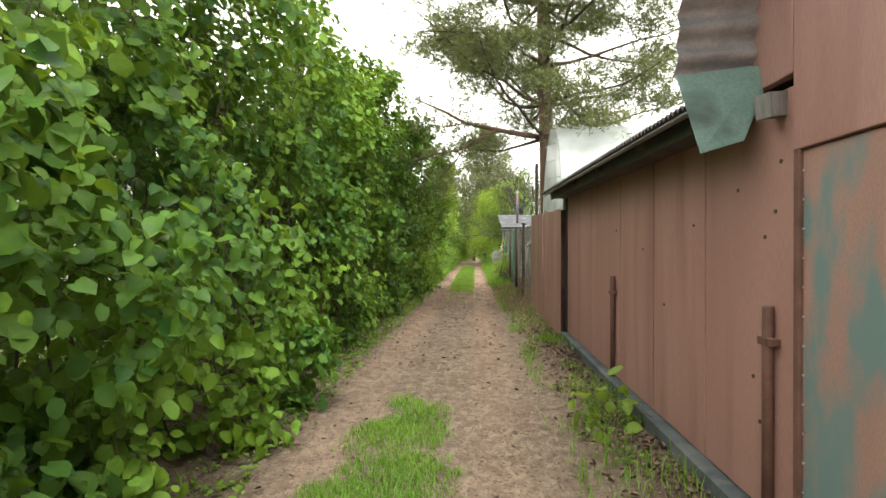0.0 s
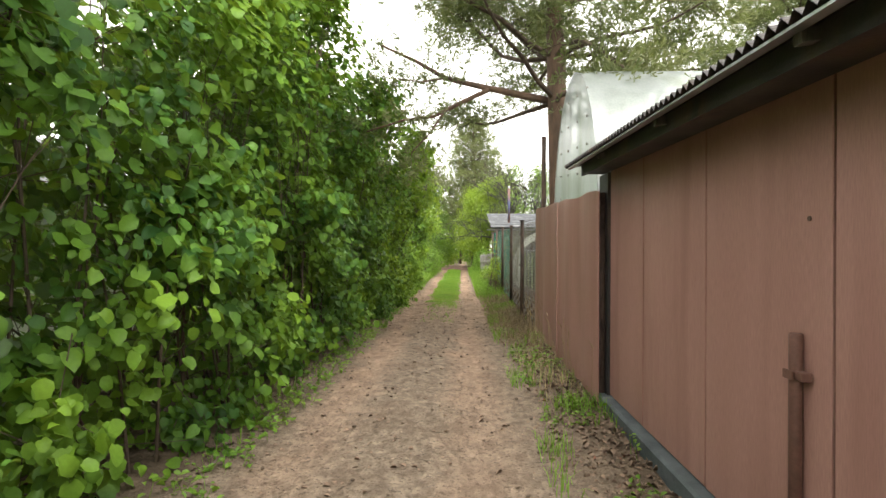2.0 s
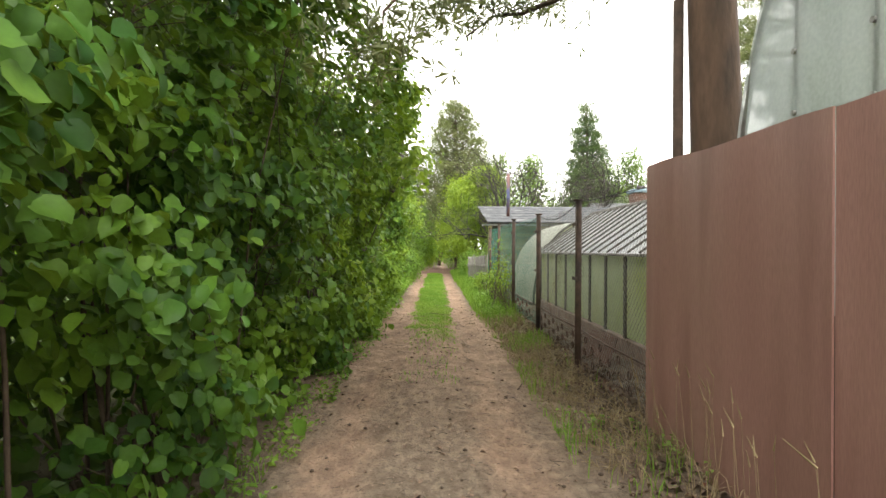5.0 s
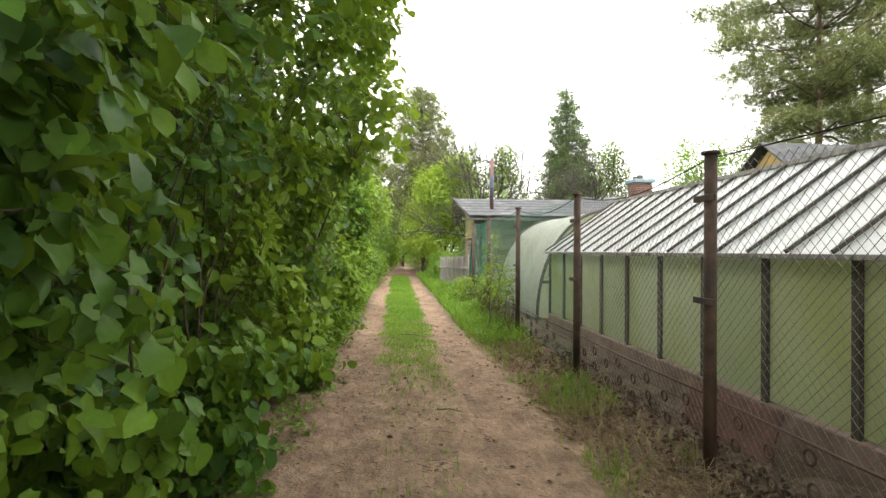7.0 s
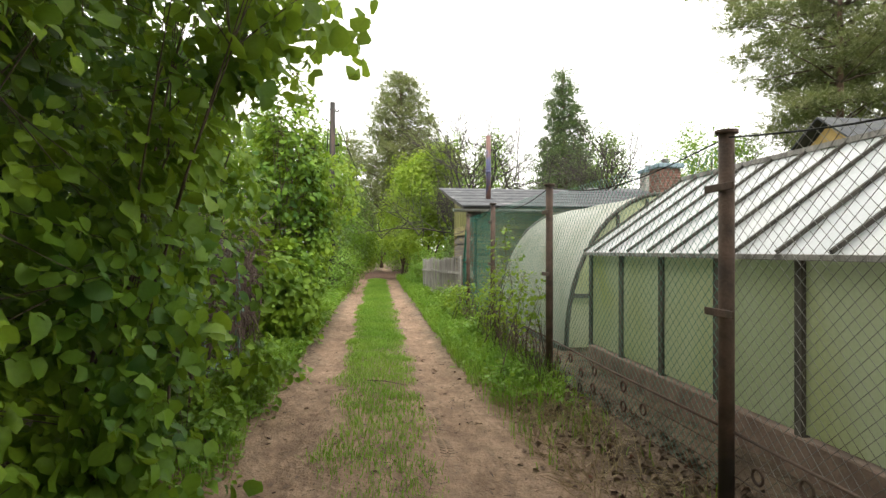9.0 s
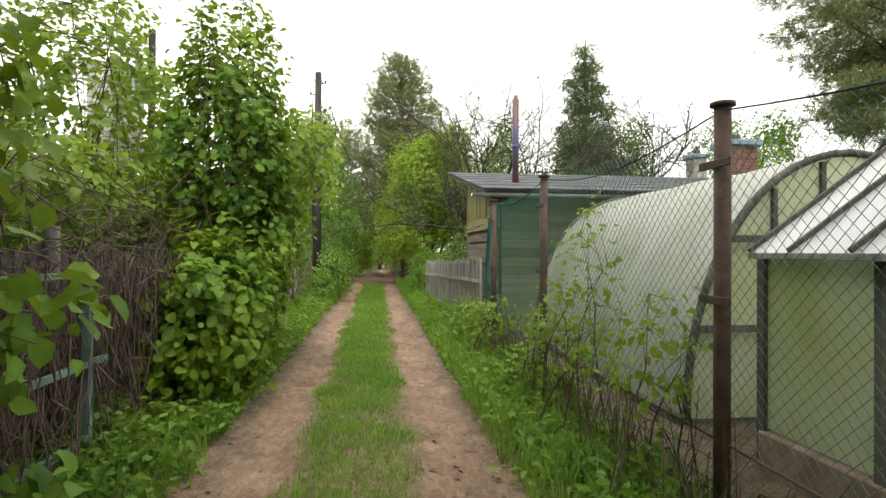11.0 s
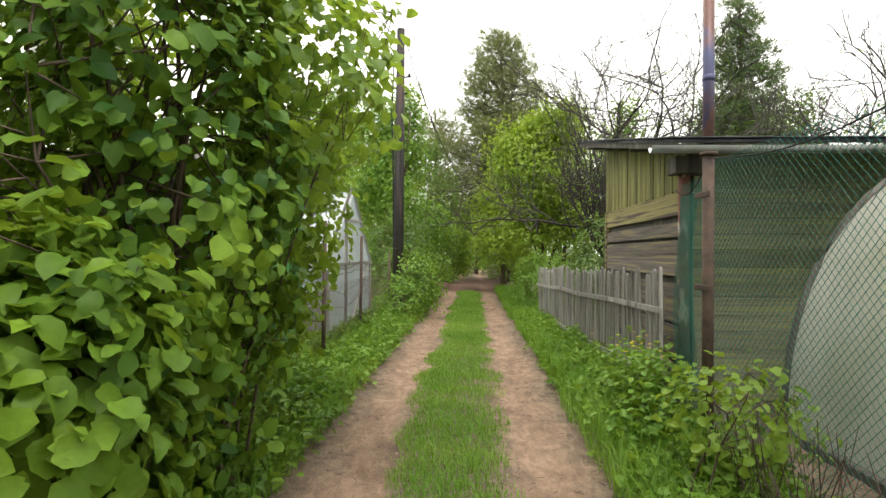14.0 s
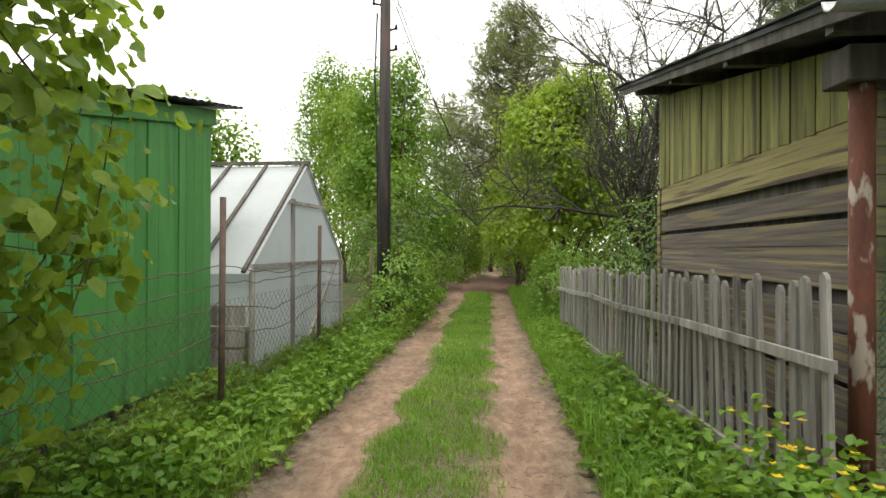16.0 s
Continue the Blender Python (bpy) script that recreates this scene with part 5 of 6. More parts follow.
round_bush("bush", 28, (1.5, 37.8, 0.8), (0.7, 1.5, 0.9), 800, 0.07, M_HERB, 6, "low green bush at the end of the picket fence")
round_bush("bush", 29, (2.6, 35.2, 1.3), (0.8, 1.6, 1.2), 700, 0.07, M_DARKTREE, 6, "garden bush behind the picket fence")


# ---- trees ----
def limb_line(rng, p, d, length, n, droop=0.0, wander=0.15):
    pts = [Vector(p)]
    d = Vector(d).normalized()
    for k in range(n):
        d = (d + Vector(rng.normal(0, wander, 3)) + Vector((0, 0, droop))).normalized()
        pts.append(pts[-1] + d * (length / n))
    return pts


def broadleaf(name, seed, base, height, radii, blobs, tips_n, leaf, mat, label, per=6, trunk_r=0.09, low=0.35):
    rng = np.random.default_rng(seed)
    gz = float(ground_z(base[0], base[1])) if abs(base[0]) < 5 else 0.0
    t = thing(name, (base[0], base[1], gz), label, "tree")
    bm = bmesh.new()
    trunk = limb_line(rng, (base[0], base[1], gz - 0.1), (0, 0, 1), height * 0.85, 7, 0.05, 0.06)
    tube(bm, trunk, [trunk_r * (1 - 0.12 * k) for k in range(8)], 8)
    part("trunk", bm, M_BARK, t)
    allv, alld = [], []
    for b in range(blobs):
        zc = height * (low + (0.9 - low) * (b + rng.random()) / blobs)
        taper = 1.0 - 0.75 * max(0, (zc / height - 0.55) / 0.45) ** 1.5
        a = rng.uniform(0, 2 * math.pi)
        ro = rng.uniform(0.2, 0.75) * taper
        c = (base[0] + radii[0] * ro * math.cos(a), base[1] + radii[1] * ro * math.sin(a), zc)
        rr = rng.uniform(0.35, 0.55) * taper
        v, d = clump(rng, c, (radii[0] * rr + 0.1, radii[1] * rr + 0.1, height * 0.13), tips_n // blobs, 0.35)
        allv.append(v)
        alld.append(d)
        bm = bmesh.new()
        k = min(6, max(1, int(zc / height * 6)))
        s = trunk[k - 1]
        e = Vector(c)
        m = s.lerp(e, 0.5) + Vector((0, 0, 0.15))
        tube(bm, [s, m, e], [trunk_r * 0.35, trunk_r * 0.22, trunk_r * 0.1], 5)
        part("limb", bm, M_BARK, t)
    tips, d = np.concatenate(allv), np.concatenate(alld)
    keep = tips[:, 2] > 0.1
    tips, d = tips[keep], d[keep]
    idx = np.repeat(np.arange(len(tips)), per)
    pos = tips[idx] + rng.normal(0, leaf * 1.2, (len(idx), 3))
    part("crown", mesh_np("crown", *leaf_cards(rng, pos, d[idx], leaf * rng.uniform(0.6, 1.3, len(idx)), 0.8, 0.6, coarse=True)), mat, t, "", "stuff")
    return t


def tuft_mesh(rng, pos, dirs, length, per=10, thick=0.1):
    """Needle tufts: thin blades fanned out from every shoot end."""
    n = len(pos) * per
    p = np.repeat(pos, per, 0)
    d = np.repeat(dirs, per, 0) + rng.normal(0, 0.75, (n, 3))
    d /= np.linalg.norm(d, axis=1, keepdims=True) + 1e-9
    s = np.cross(d, rng.normal(0, 1, (n, 3)))
    s /= np.linalg.norm(s, axis=1, keepdims=True) + 1e-9
    L = length * rng.uniform(0.6, 1.2, n)[:, None]
    w = L * thick
    v = np.stack([p, p + d * L + s * w, p + d * L - s * w], 1).reshape(-1, 3)
    f = np.arange(n * 3).reshape(-1, 3)
    return v, f


def pine(name, seed, base, height, crown_from, spread, whorls, tufts, tuft_len, label, trunk_r=0.2, lean=(0, 0), shape="pine", bare=0, per=10, mat=None, limbs=5, per_metre=3.0, clump_r=0.2):
    rng = np.random.default_rng(seed)
    t = thing(name, (base[0], base[1], 0), label, "tree")
    n = 12
    pts, rad = [], []
    for k in range(n + 1):
        w = k / n
        pts.append(Vector((base[0] + lean[0] * w + 0.12 * (math.sin(w * 5 + seed) - math.sin(seed)) * w, base[1] + lean[1] * w, -0.1 + height * w)))
        rad.append(trunk_r * (1 - 0.88 * w) * (1.12 if k == 0 else 1))
    bm = bmesh.new()
    tube(bm, pts, rad, 12)
    part("trunk", bm, M_PINEBARK, t)
    ends, dirs, twig_a, twig_b = [], [], [], []
    for j in range(whorls):
        w = crown_from + (0.97 - crown_from) * (j + 0.3 * rng.random()) / whorls
        c = pts[int(w * n)].lerp(pts[min(n, int(w * n) + 1)], w * n - int(w * n))
        u = (w - crown_from) / (1 - crown_from)
        reach = spread * ((1 - u) ** 1.0 + 0.03 if shape == "spruce" else ((1 - u) ** 0.8 + 0.04) * (0.82 + 0.3 * rng.random()) if shape == "cone" else (0.35 + 1.3 * u) * (1 - u) ** 0.55 + 0.18)
        m = limbs + int(rng.integers(-1, 2))
        a0 = rng.uniform(0, 6.28)
        for i in range(max(2, m)):
            a = a0 + 6.283 * i / m + rng.normal(0, 0.25)
            L = reach * rng.uniform(0.65, 1.15)
            rise = rng.uniform(-0.15, 0.35) if shape != "spruce" else rng.uniform(-0.25, 0.05)
            line = limb_line(rng, c, (math.cos(a), math.sin(a), rise), L, 6, 0.03 if shape == "pine" else 0.05, 0.16)
            bm = bmesh.new()
            r = trunk_r * 0.2 * min(1, L / 2.0) + 0.006
            tube(bm, line, [r * (1 - 0.13 * k) for k in range(7)], 5)
            part("limb", bm, M_BARK, t)
            k = max(4, int(tufts * L / (spread * whorls * limbs) * 1.3))
            m_c = max(3, int(L * per_metre))
            s = rng.uniform(0.1 if shape == "cone" else 0.22, 1.0, m_c) ** 0.8
            P = np.array([line[min(5, int(x * 6))].lerp(line[min(6, int(x * 6) + 1)], x * 6 - int(x * 6)) for x in s])
            C = P + rng.normal(0, 1, (m_c, 3)) * (0.10 + 0.26 * L * (1.05 - s))[:, None] * [1, 1, 0.4] + [0, 0, 0.04 * L]
            twig_a.append(P)
            twig_b.append(C)
            which = rng.integers(0, m_c, k)
            off = rng.normal(0, 1, (k, 3)) * clump_r * [1, 1, 0.6 if shape == "cone" else 0.42]
            ends.append(C[which] + off)
            dd = off / (np.linalg.norm(off, axis=1, keepdims=True) + 1e-9) + np.array([math.cos(a), math.sin(a), 0.35])
            dirs.append(dd / np.linalg.norm(dd, axis=1, keepdims=True))
    ends, dirs = np.concatenate(ends), np.concatenate(dirs)
    part("branchwork", mesh_np("branchwork", *sticks(np.concatenate(twig_a), np.concatenate(twig_b), 0.006 + 0.02 * clump_r, 0.004)), M_BARK, t, "", "stuff")
    part("crown", mesh_np("crown", *tuft_mesh(rng, ends, dirs, tuft_len, per, 0.1 if tuft_len < 0.14 else 0.065)), mat or (M_SPRUCE if shape == "spruce" else M_NEEDLE), t, "", "stuff")
    for b in range(bare):
        bm = bmesh.new()
        c = pts[2 + b % 3]
        line = limb_line(rng, c, (-0.8, rng.normal(0, 0.5), 0.1), 1.4, 5, -0.05, 0.2)
        tube(bm, line, [0.02, 0.017, 0.014, 0.011, 0.008, 0.004], 5)
        part("dead_limb", bm, M_BARK, t)
    return t


# the tall pine beside the sheet fence, its boughs over the lane
pine("pine_tree", 3, (1.85, 13.2), 16.5, 0.26, 6.2, 15, 48000, 0.13, "tall pine with reddish bark and boughs hanging over the lane", 0.22, (-0.35, 0.3), "pine", 0, 8, None, 6, 1.9, 0.27)
# far trees
pine("pine_tree", 12, (1.4, 53.0), 13.9, 0.25, 5.0, 24, 11000, 0.26, "dark tapering pine at the end of the lane", 0.22, (-0.3, 0), "cone", 0, 13, None, 6, 2.2, 0.34)
pine("spruce_tree", 13, (9.0, 42.6), 11.3, 0.12, 2.7, 30, 13000, 0.2, "slender pointed spruce behind the gardens", 0.16, (0, 0), "spruce", 0, 11, None, 7, 4.0, 0.16)
for i, (x, y, h, k) in enumerate(((22.3, 40.5, 21.5, 12500), (27.5, 43.0, 22.0, 6500), (33.0, 40.0, 18.0, 3000))):
    pine("pine_tree", 14 + i, (x, y), h, 0.32, 6.8, 14, k, 0.3, "tall broad pine behind the houses", 0.26, (0.4, 0), "pine", 0, 14, None, 6, 1.5, 0.42)
pine("pine_tree", 19, (-2.6, 57.0), 10.5, 0.35, 3.0, 12, 1100, 0.36, "dark pine in the wood beyond the lane", 0.2, (0, 0), "pine", 0, 9, None, 6, 2.0, 0.4)
broadleaf("rowan_tree", 31, (2.0, 41.0), 6.6, (2.0, 2.0), 18, 3800, 0.125, M_ROWAN, "bright green rowan tree leaning over the lane")
broadleaf("rowan_tree", 32, (0.9, 46.0), 6.2, (1.5, 2.0), 10, 1800, 0.13, M_ROWAN, "bright green young tree at the lane's end", low=0.2)
broadleaf("bird_cherry", 33, (-2.7, 41.5), 7.2, (1.7, 2.2), 20, 4200, 0.115, M_HERB, "dense green bird cherry beside the lane", low=0.15)
broadleaf("bird_cherry", 34, (-2.2, 47.0), 6.5, (1.6, 2.2), 10, 1500, 0.10, M_DARKTREE, "leafy tree over the narrowing lane", low=0.1)
broadleaf("birch_tree", 35, (-8.2, 52.0), 11.2, (2.5, 2.5), 20, 3000, 0.14, M_HERB, "tall pale birch behind the white greenhouse", low=0.3)
broadleaf("birch_tree", 36, (-6.0, 48.0), 8.5, (2.2, 2.2), 14, 1800, 0.13, M_YOUNG, "light green birch behind the greenhouse", low=0.2)

def twig_tree(seed, base, height, lean, label, leaf_n=500, spread=0.75, bushy=1):
    """An old fruit tree: forking crooked limbs down to bare twigs, with a few young leaves."""
    rng = np.random.default_rng(seed)
    t = thing("apple_tree", (base[0], base[1], 0), label, "tree")
    P, Q, R0, R1, tips = [], [], [], [], []

    def grow(p, d, L, r, level):
        n = 4
        for k in range(n):
            d = (d + Vector(rng.normal(0, 0.14, 3)) + Vector((0, 0, 0.07))).normalized()
            if p.z < 2.2 and level > 0:
                d.z = abs(d.z) + 0.15
                d.normalize()
            q = p + d * (L / n)
            P.append(p), Q.append(q), R0.append(r * (1 - 0.1 * k)), R1.append(r * (0.9 - 0.1 * k))
            p = q
            if level >= bushy and k >= 1 and level < 5:
                side = (d + Vector(rng.normal(0, spread, 3))).normalized()
                grow(p, side, L * (0.5 if level > 1 else 0.75), r * 0.45, level + 1 if level < 4 else 5)
        if level < 4:
            for _ in range(2 if level else 4):
                grow(p, (d + Vector(rng.normal(0, spread, 3)) * [0.6, 1, 1, 1, 1][level]).normalized(), L * rng.uniform(0.68, 0.9), r * 0.62, level + 1)
        else:
            tips.append(p)
    grow(Vector((base[0], base[1], -0.05)), Vector((lean[0], lean[1], 1)).normalized(), height * 0.34, 0.085, 0)
    part("branchwork", mesh_np("branchwork", *sticks(P, Q, np.maximum(R0, 0.004), np.maximum(R1, 0.003), 3)), M_TWIG, t, "", "stuff")
    tips = np.array(tips)
    pos = tips[rng.integers(0, len(tips), leaf_n)] + rng.normal(0, 0.06, (leaf_n, 3))
    part("foliage", mesh_np("foliage", *leaf_cards(rng, pos, rng.normal(0, 1, (leaf_n, 3)), 0.05, 0.6, 0.3)), M_HERB, t, "", "stuff")


twig_tree(37, (3.1, 37.0), 8.0, (0.0, 0.1), "old gnarled apple tree with bare twigs and few leaves", 700)
twig_tree(58, (3.2, 35.6), 4.0, (-0.12, 0.1), "crooked old apple tree with bare twigs behind the hut", 400, 0.5, 1)
twig_tree(40, (3.7, 38.2), 7.2, (-0.05, 0.0), "tall old apple tree with lichened bare twigs", 500)
twig_tree(39, (6.6, 34.0), 6.2, (0.3, 0.0), "bare-twigged fruit tree behind the hut", 300)


def build_boughs():
    """Two long bare boughs of the tall pine that reach over the lane."""
    t = thing("pine_bough", (1.7, 13.4, 4.2), "long dark crooked pine bough reaching over the lane", "branch")
    rng = np.random.default_rng(7)
    for pts, r in (([(1.7, 13.4, 4.25), (1.1, 13.1, 4.3), (0.42, 12.95, 4.4), (-0.2, 12.9, 4.5), (-0.7, 12.8, 4.75), (-1.3, 12.7, 5.0)], 0.075), ([(0.5, 12.96, 4.38), (0.1, 12.8, 4.1), (-0.4, 12.7, 3.85), (-0.9, 12.6, 3.75), (-1.5, 12.6, 3.6)], 0.045), ([(-0.2, 12.75, 3.95), (-0.5, 12.7, 3.5), (-0.75, 12.7, 3.2), (-0.8, 12.7, 2.95)], 0.02), ([(-0.2, 12.9, 4.5), (-0.6, 12.6, 4.35), (-1.1, 12.5, 4.4)], 0.025)):
        bm = bmesh.new()
        n = len(pts)
        tube(bm, [Vector(p) + Vector(rng.normal(0, 0.03, 3)) for p in pts], [r * (1 - 0.75 * k / (n - 1)) for k in range(n)], 7)
        part("limb", bm, M_PINEBARK, t)
        q = np.array(pts[-3:])
        e = q[rng.integers(0, len(q), 70)] + rng.normal(0, 0.28, (70, 3)) * [1, 1, 0.6]
        d = rng.normal(0, 1, (70, 3)) + [0, 0, 0.4]
        d /= np.linalg.norm(d, axis=1, keepdims=True)
        part("needles", mesh_np("needles", *tuft_mesh(rng, e, d, 0.11, 14)), M_NEEDLE, t, "", "stuff")


build_boughs()
for i, (x, y, h, r) in enumerate(((-2.0, 53.0, 4.5, 1.4), (1.6, 52.0, 4.0, 1.4), (-1.6, 60.0, 5.5, 1.6), (1.7, 58.0, 5.0, 1.6), (-1.2, 68.0, 6.0, 1.8), (1.2, 70.0, 6.0, 1.8), (0.0, 78.0, 8.0, 3.0))):
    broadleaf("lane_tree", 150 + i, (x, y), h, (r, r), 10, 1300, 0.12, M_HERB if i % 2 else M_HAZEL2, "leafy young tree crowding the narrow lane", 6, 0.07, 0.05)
for i, (x, y, h, r) in enumerate(((6.0, 47.0, 8.5, 2.6), (13.0, 46.0, 8.5, 3.2), (16.5, 42.0, 8.0, 3.0), (11.0, 50.0, 10.0, 3.2), (4.5, 52.0, 9.5, 2.8), (8.0, 54.0, 9.5, 3.0), (19.0, 47.0, 9.5, 3.4), (15.0, 52.0, 10.5, 3.4), (10.5, 44.5, 7.5, 2.6), (25.0, 50.0, 10.0, 3.5), (-8.0, 40.0, 5.5, 2.2), (-6.5, 60.0, 9.0, 3.0), (3.5, 60.0, 9.0, 3.0), (24.0, 38.0, 6.5, 2.8), (0.0, 66.0, 7.0, 3.0), (-9.5, 30.0, 7.0, 2.6), (-8.5, 22.0, 7.0, 2.8))):
    broadleaf("garden_tree", 50 + i, (x, y), h, (r, r), 12, 900, 0.16, M_DARKTREE if i % 2 else M_HERB, "leafy garden tree behind the fences", 6, 0.12, 0.15)


def build_woods():
    """Far woods that close the view all round."""
    rng = np.random.default_rng(77)
    pos, size, out = [], [], []
    for k in range(150):
        a = rng.uniform(0, 2 * math.pi)
        R = rng.uniform(75, 120)
        x, y = R * math.cos(a), 20 + R * math.sin(a)
        h = rng.uniform(6, 11)
        v, d = clump(rng, (x, y, h * 0.5), (4.5, 4.5, h * 0.55), 260, 0.5)
        pos.append(v)
        out.append(d)
    pos, out = np.concatenate(pos), np.concatenate(out)
    v, f = leaf_cards(rng, pos, out, rng.uniform(0.5, 1.0, len(pos)), 0.9, 0.3, coarse=True)
    w = part("far_woods", mesh_np("far_woods", v, f), M_DARKTREE)
    tagged(w, "distant green mixed woods round the gardens", "woods", "", "stuff")


build_woods()


# ---- vine-covered fence and green gate ----
def build_vines():
    rng = np.random.default_rng(41)
    f = thing("vine_fence", (-2.5, 23.2, 0.1), "old fence smothered in bare brown vine stems", "fence")
    n = 1500
    p = np.column_stack([-2.38 + rng.normal(0, 0.10, n), rng.uniform(21.6, 25.4, n), rng.uniform(0.1, 1.6, n)])
    d = np.column_stack([rng.normal(0.02, 0.08, n), rng.normal(0, 0.16, n), -np.abs(rng.normal(0.35, 0.2, n))])
    up = np.column_stack([-2.4 + rng.normal(0, 0.2, 500), rng.uniform(21.5, 25.6, 500), rng.uniform(1.2, 2.1, 500)])
    du = rng.normal(0, 0.3, (500, 3)) * [0.6, 1, 0.6]
    part("vine_tangle", mesh_np("vine_tangle", *joined(sticks(p, p + d, rng.uniform(0.003, 0.009, n), 0.003, 4), sticks(up, up + du, 0.005, 0.003, 4))), M_VINE, f, "", "stuff")
    for y in (21.5, 23.4, 25.3):
        bm = bmesh.new()
        tube(bm, [(-2.55, y, 0.0), (-2.55, y, 1.75)], 0.045, 8)
        part("post", bm, M_DARKWOOD, f)
    for k in range(30):
        y = 21.55 + k * 0.128
        bm = bmesh.new()
        box(bm, -2.62, y, 0.15, -2.60, y + 0.10, 1.6 + 0.05 * math.sin(k), 0.003)
        part("slat", bm, M_DARKWOOD, f)
    g = thing("garden_gate", (-2.3, 22.4, 0.05), "green painted steel garden gate of square tube", "gate")
    for a, b, w in (((-2.3, 23.35, 0.1), (-2.3, 23.35, 1.45), 0.05), ((-2.3, 21.9, 0.1), (-2.3, 21.9, 1.45), 0.05), ((-2.3, 21.9, 1.42), (-2.3, 23.35, 1.42), 0.04), ((-2.3, 21.9, 0.3), (-2.3, 23.35, 0.3), 0.04), ((-2.3, 21.9, 0.8), (-2.3, 23.6, 0.8), 0.04)):
        bm = bmesh.new()
        beam(bm, a, b, w, w)
        part("frame_bar", bm, M_GREENTIN, g)


build_vines()


# ---- grass, herbs and litter ----
def scatter(rng, n, xr, yr, keep):
    x, y = rng.uniform(*xr, n), rng.uniform(*yr, n)
    k = keep(x, y, rng.random(n))
    x, y = x[k], y[k]
    return np.column_stack([x, y, ground_z(x, y) - 0.005])


def pnoise(x, y, s, seed=0.0):
    return np.array([noise.noise(Vector((a * s, b * s, seed))) for a, b in zip(x.tolist(), y.tolist())])


def build_grass():
    rng = np.random.default_rng(61)

    def strip(x, y, u):
        a = np.abs(x - LANE)
        p = pnoise(x, y, 1.6, 2.0)
        early = (((x + 0.6) / 0.5) ** 2 + ((y - 3.2) / 2.6) ** 2 + 0.7 * p + 0.5 * pnoise(x, y, 5.0, 8.0) < 1.0 - 0.8 * u) & (y > 0.5)
        late = (y > 15.5) & (u < np.clip((0.5 + 0.22 * p - a) / 0.22, 0, 1) * np.clip((y - 18.0) / 7, 0.03, 1) * (0.8 + 0.5 * p))
        centre = early | late
        return centre
    pos = scatter(rng, 330000, (-1.3, 0.4), (0.5, 46), strip)
    v, f = blades(rng, pos, rng.uniform(0.03, 0.09, len(pos)), 0.007, 0.9)
    tagged(part("grass", mesh_np("grass", v, f), M_GRASS), "short green grass between the wheel tracks", "grass", "", "stuff")

    def verge(x, y, u):
        p = pnoise(x, y, 1.2, 7.0)
        right = (x > 0.62 + 0.12 * p) & (x < 1.46) & (y > 0) & (u < np.where(y < 12.5, 0.08 + 0.9 * p, np.where(y < 21, 0.1 + 0.9 * p, np.clip((y - 20) / 5, 0.1, 0.9) + 0.5 * p)))
        left = (x < -1.62 + 0.1 * p) & (x > -2.7) & (y > 19.5) & (u < 0.7)
        lowleft = (x < -1.6) & (x > -1.85) & (y < 20) & (u < 0.02 + 0.35 * p)
        return right | left | lowleft
    pos = scatter(rng, 230000, (-2.8, 1.46), (0, 46), verge)
    tall = np.where((pos[:, 1] > 21) & (pos[:, 0] > 0), 0.27, np.where(pos[:, 1] > 21, 0.2, 0.13))
    v, f = blades(rng, pos, tall * rng.uniform(0.5, 1.7, len(pos)), 0.008, 0.8)
    tagged(part("grass", mesh_np("grass", v, f), M_GRASS), "taller grass along the verges", "grass", "", "stuff")

    def dry(x, y, u):
        return (x > 0.85) & (u < 0.5 + 0.6 * pnoise(x, y, 1.5, 12.0))
    pos = scatter(rng, 2800, (0.85, 1.45), (9.5, 25), dry)
    v, f = blades(rng, pos, rng.uniform(0.05, 0.28, len(pos)), 0.006, 1.3)
    tagged(part("dry_grass", mesh_np("dry_grass", v, f), M_STRAW), "dry straw and dead stalks along the fence foot", "grass", "", "stuff")


build_grass()


def build_stalks():
    """Tall seeding stalks at the foot of the sheet fence, and a fallen stick or two."""
    rng = np.random.default_rng(64)
    n = 45
    p = np.column_stack([rng.uniform(1.05, 1.36, n), rng.uniform(9.0, 13.5, n), np.full(n, 0.02)])
    h = rng.uniform(0.35, 0.85, n)
    q = p + np.column_stack([rng.normal(-0.04, 0.06, n), rng.normal(0, 0.08, n), h])
    e = q + np.column_stack([rng.normal(-0.03, 0.02, n), rng.normal(0, 0.03, n), np.full(n, 0.09)])
    t = part("dry_stalks", mesh_np("dry_stalks", *joined(sticks(p, q, 0.0022, 0.0014), sticks(q, e, 0.006, 0.001))), M_STRAW)
    tagged(t, "thin seeding grass stalks at the fence foot", "grass", "", "stuff")
    n = 260
    p = np.column_stack([rng.uniform(1.2, 1.42, n), rng.uniform(21.5, 26.8, n), np.full(n, 0.12)])
    q = p + np.column_stack([rng.normal(-0.05, 0.1, n), rng.normal(0, 0.18, n), rng.uniform(0.2, 0.75, n)])
    t = part("dead_stems", mesh_np("dead_stems", *sticks(p, q, 0.0045, 0.002, 4)), M_VINE)
    tagged(t, "brown dead stems tangled at the fence foot", "plants", "", "stuff")
    for a, b in (((-0.62, 22.6), (-0.18, 22.35)), ((0.55, 15.3), (0.8, 15.9)), ((-0.3, 17.8), (-0.05, 17.7)), ((1.05, 17.2), (1.2, 17.9))):
        bm = bmesh.new()
        za, zb = float(ground_z(*a)) + 0.02, float(ground_z(*b)) + 0.03
        tube(bm, [(*a, za), ((a[0] + b[0]) / 2, (a[1] + b[1]) / 2 + 0.03, (za + zb) / 2 + 0.01), (*b, zb)], [0.008, 0.006, 0.003], 5)
        tagged(part("fallen_twig", bm, M_BARK), "thin fallen twig lying on the track", "twig")


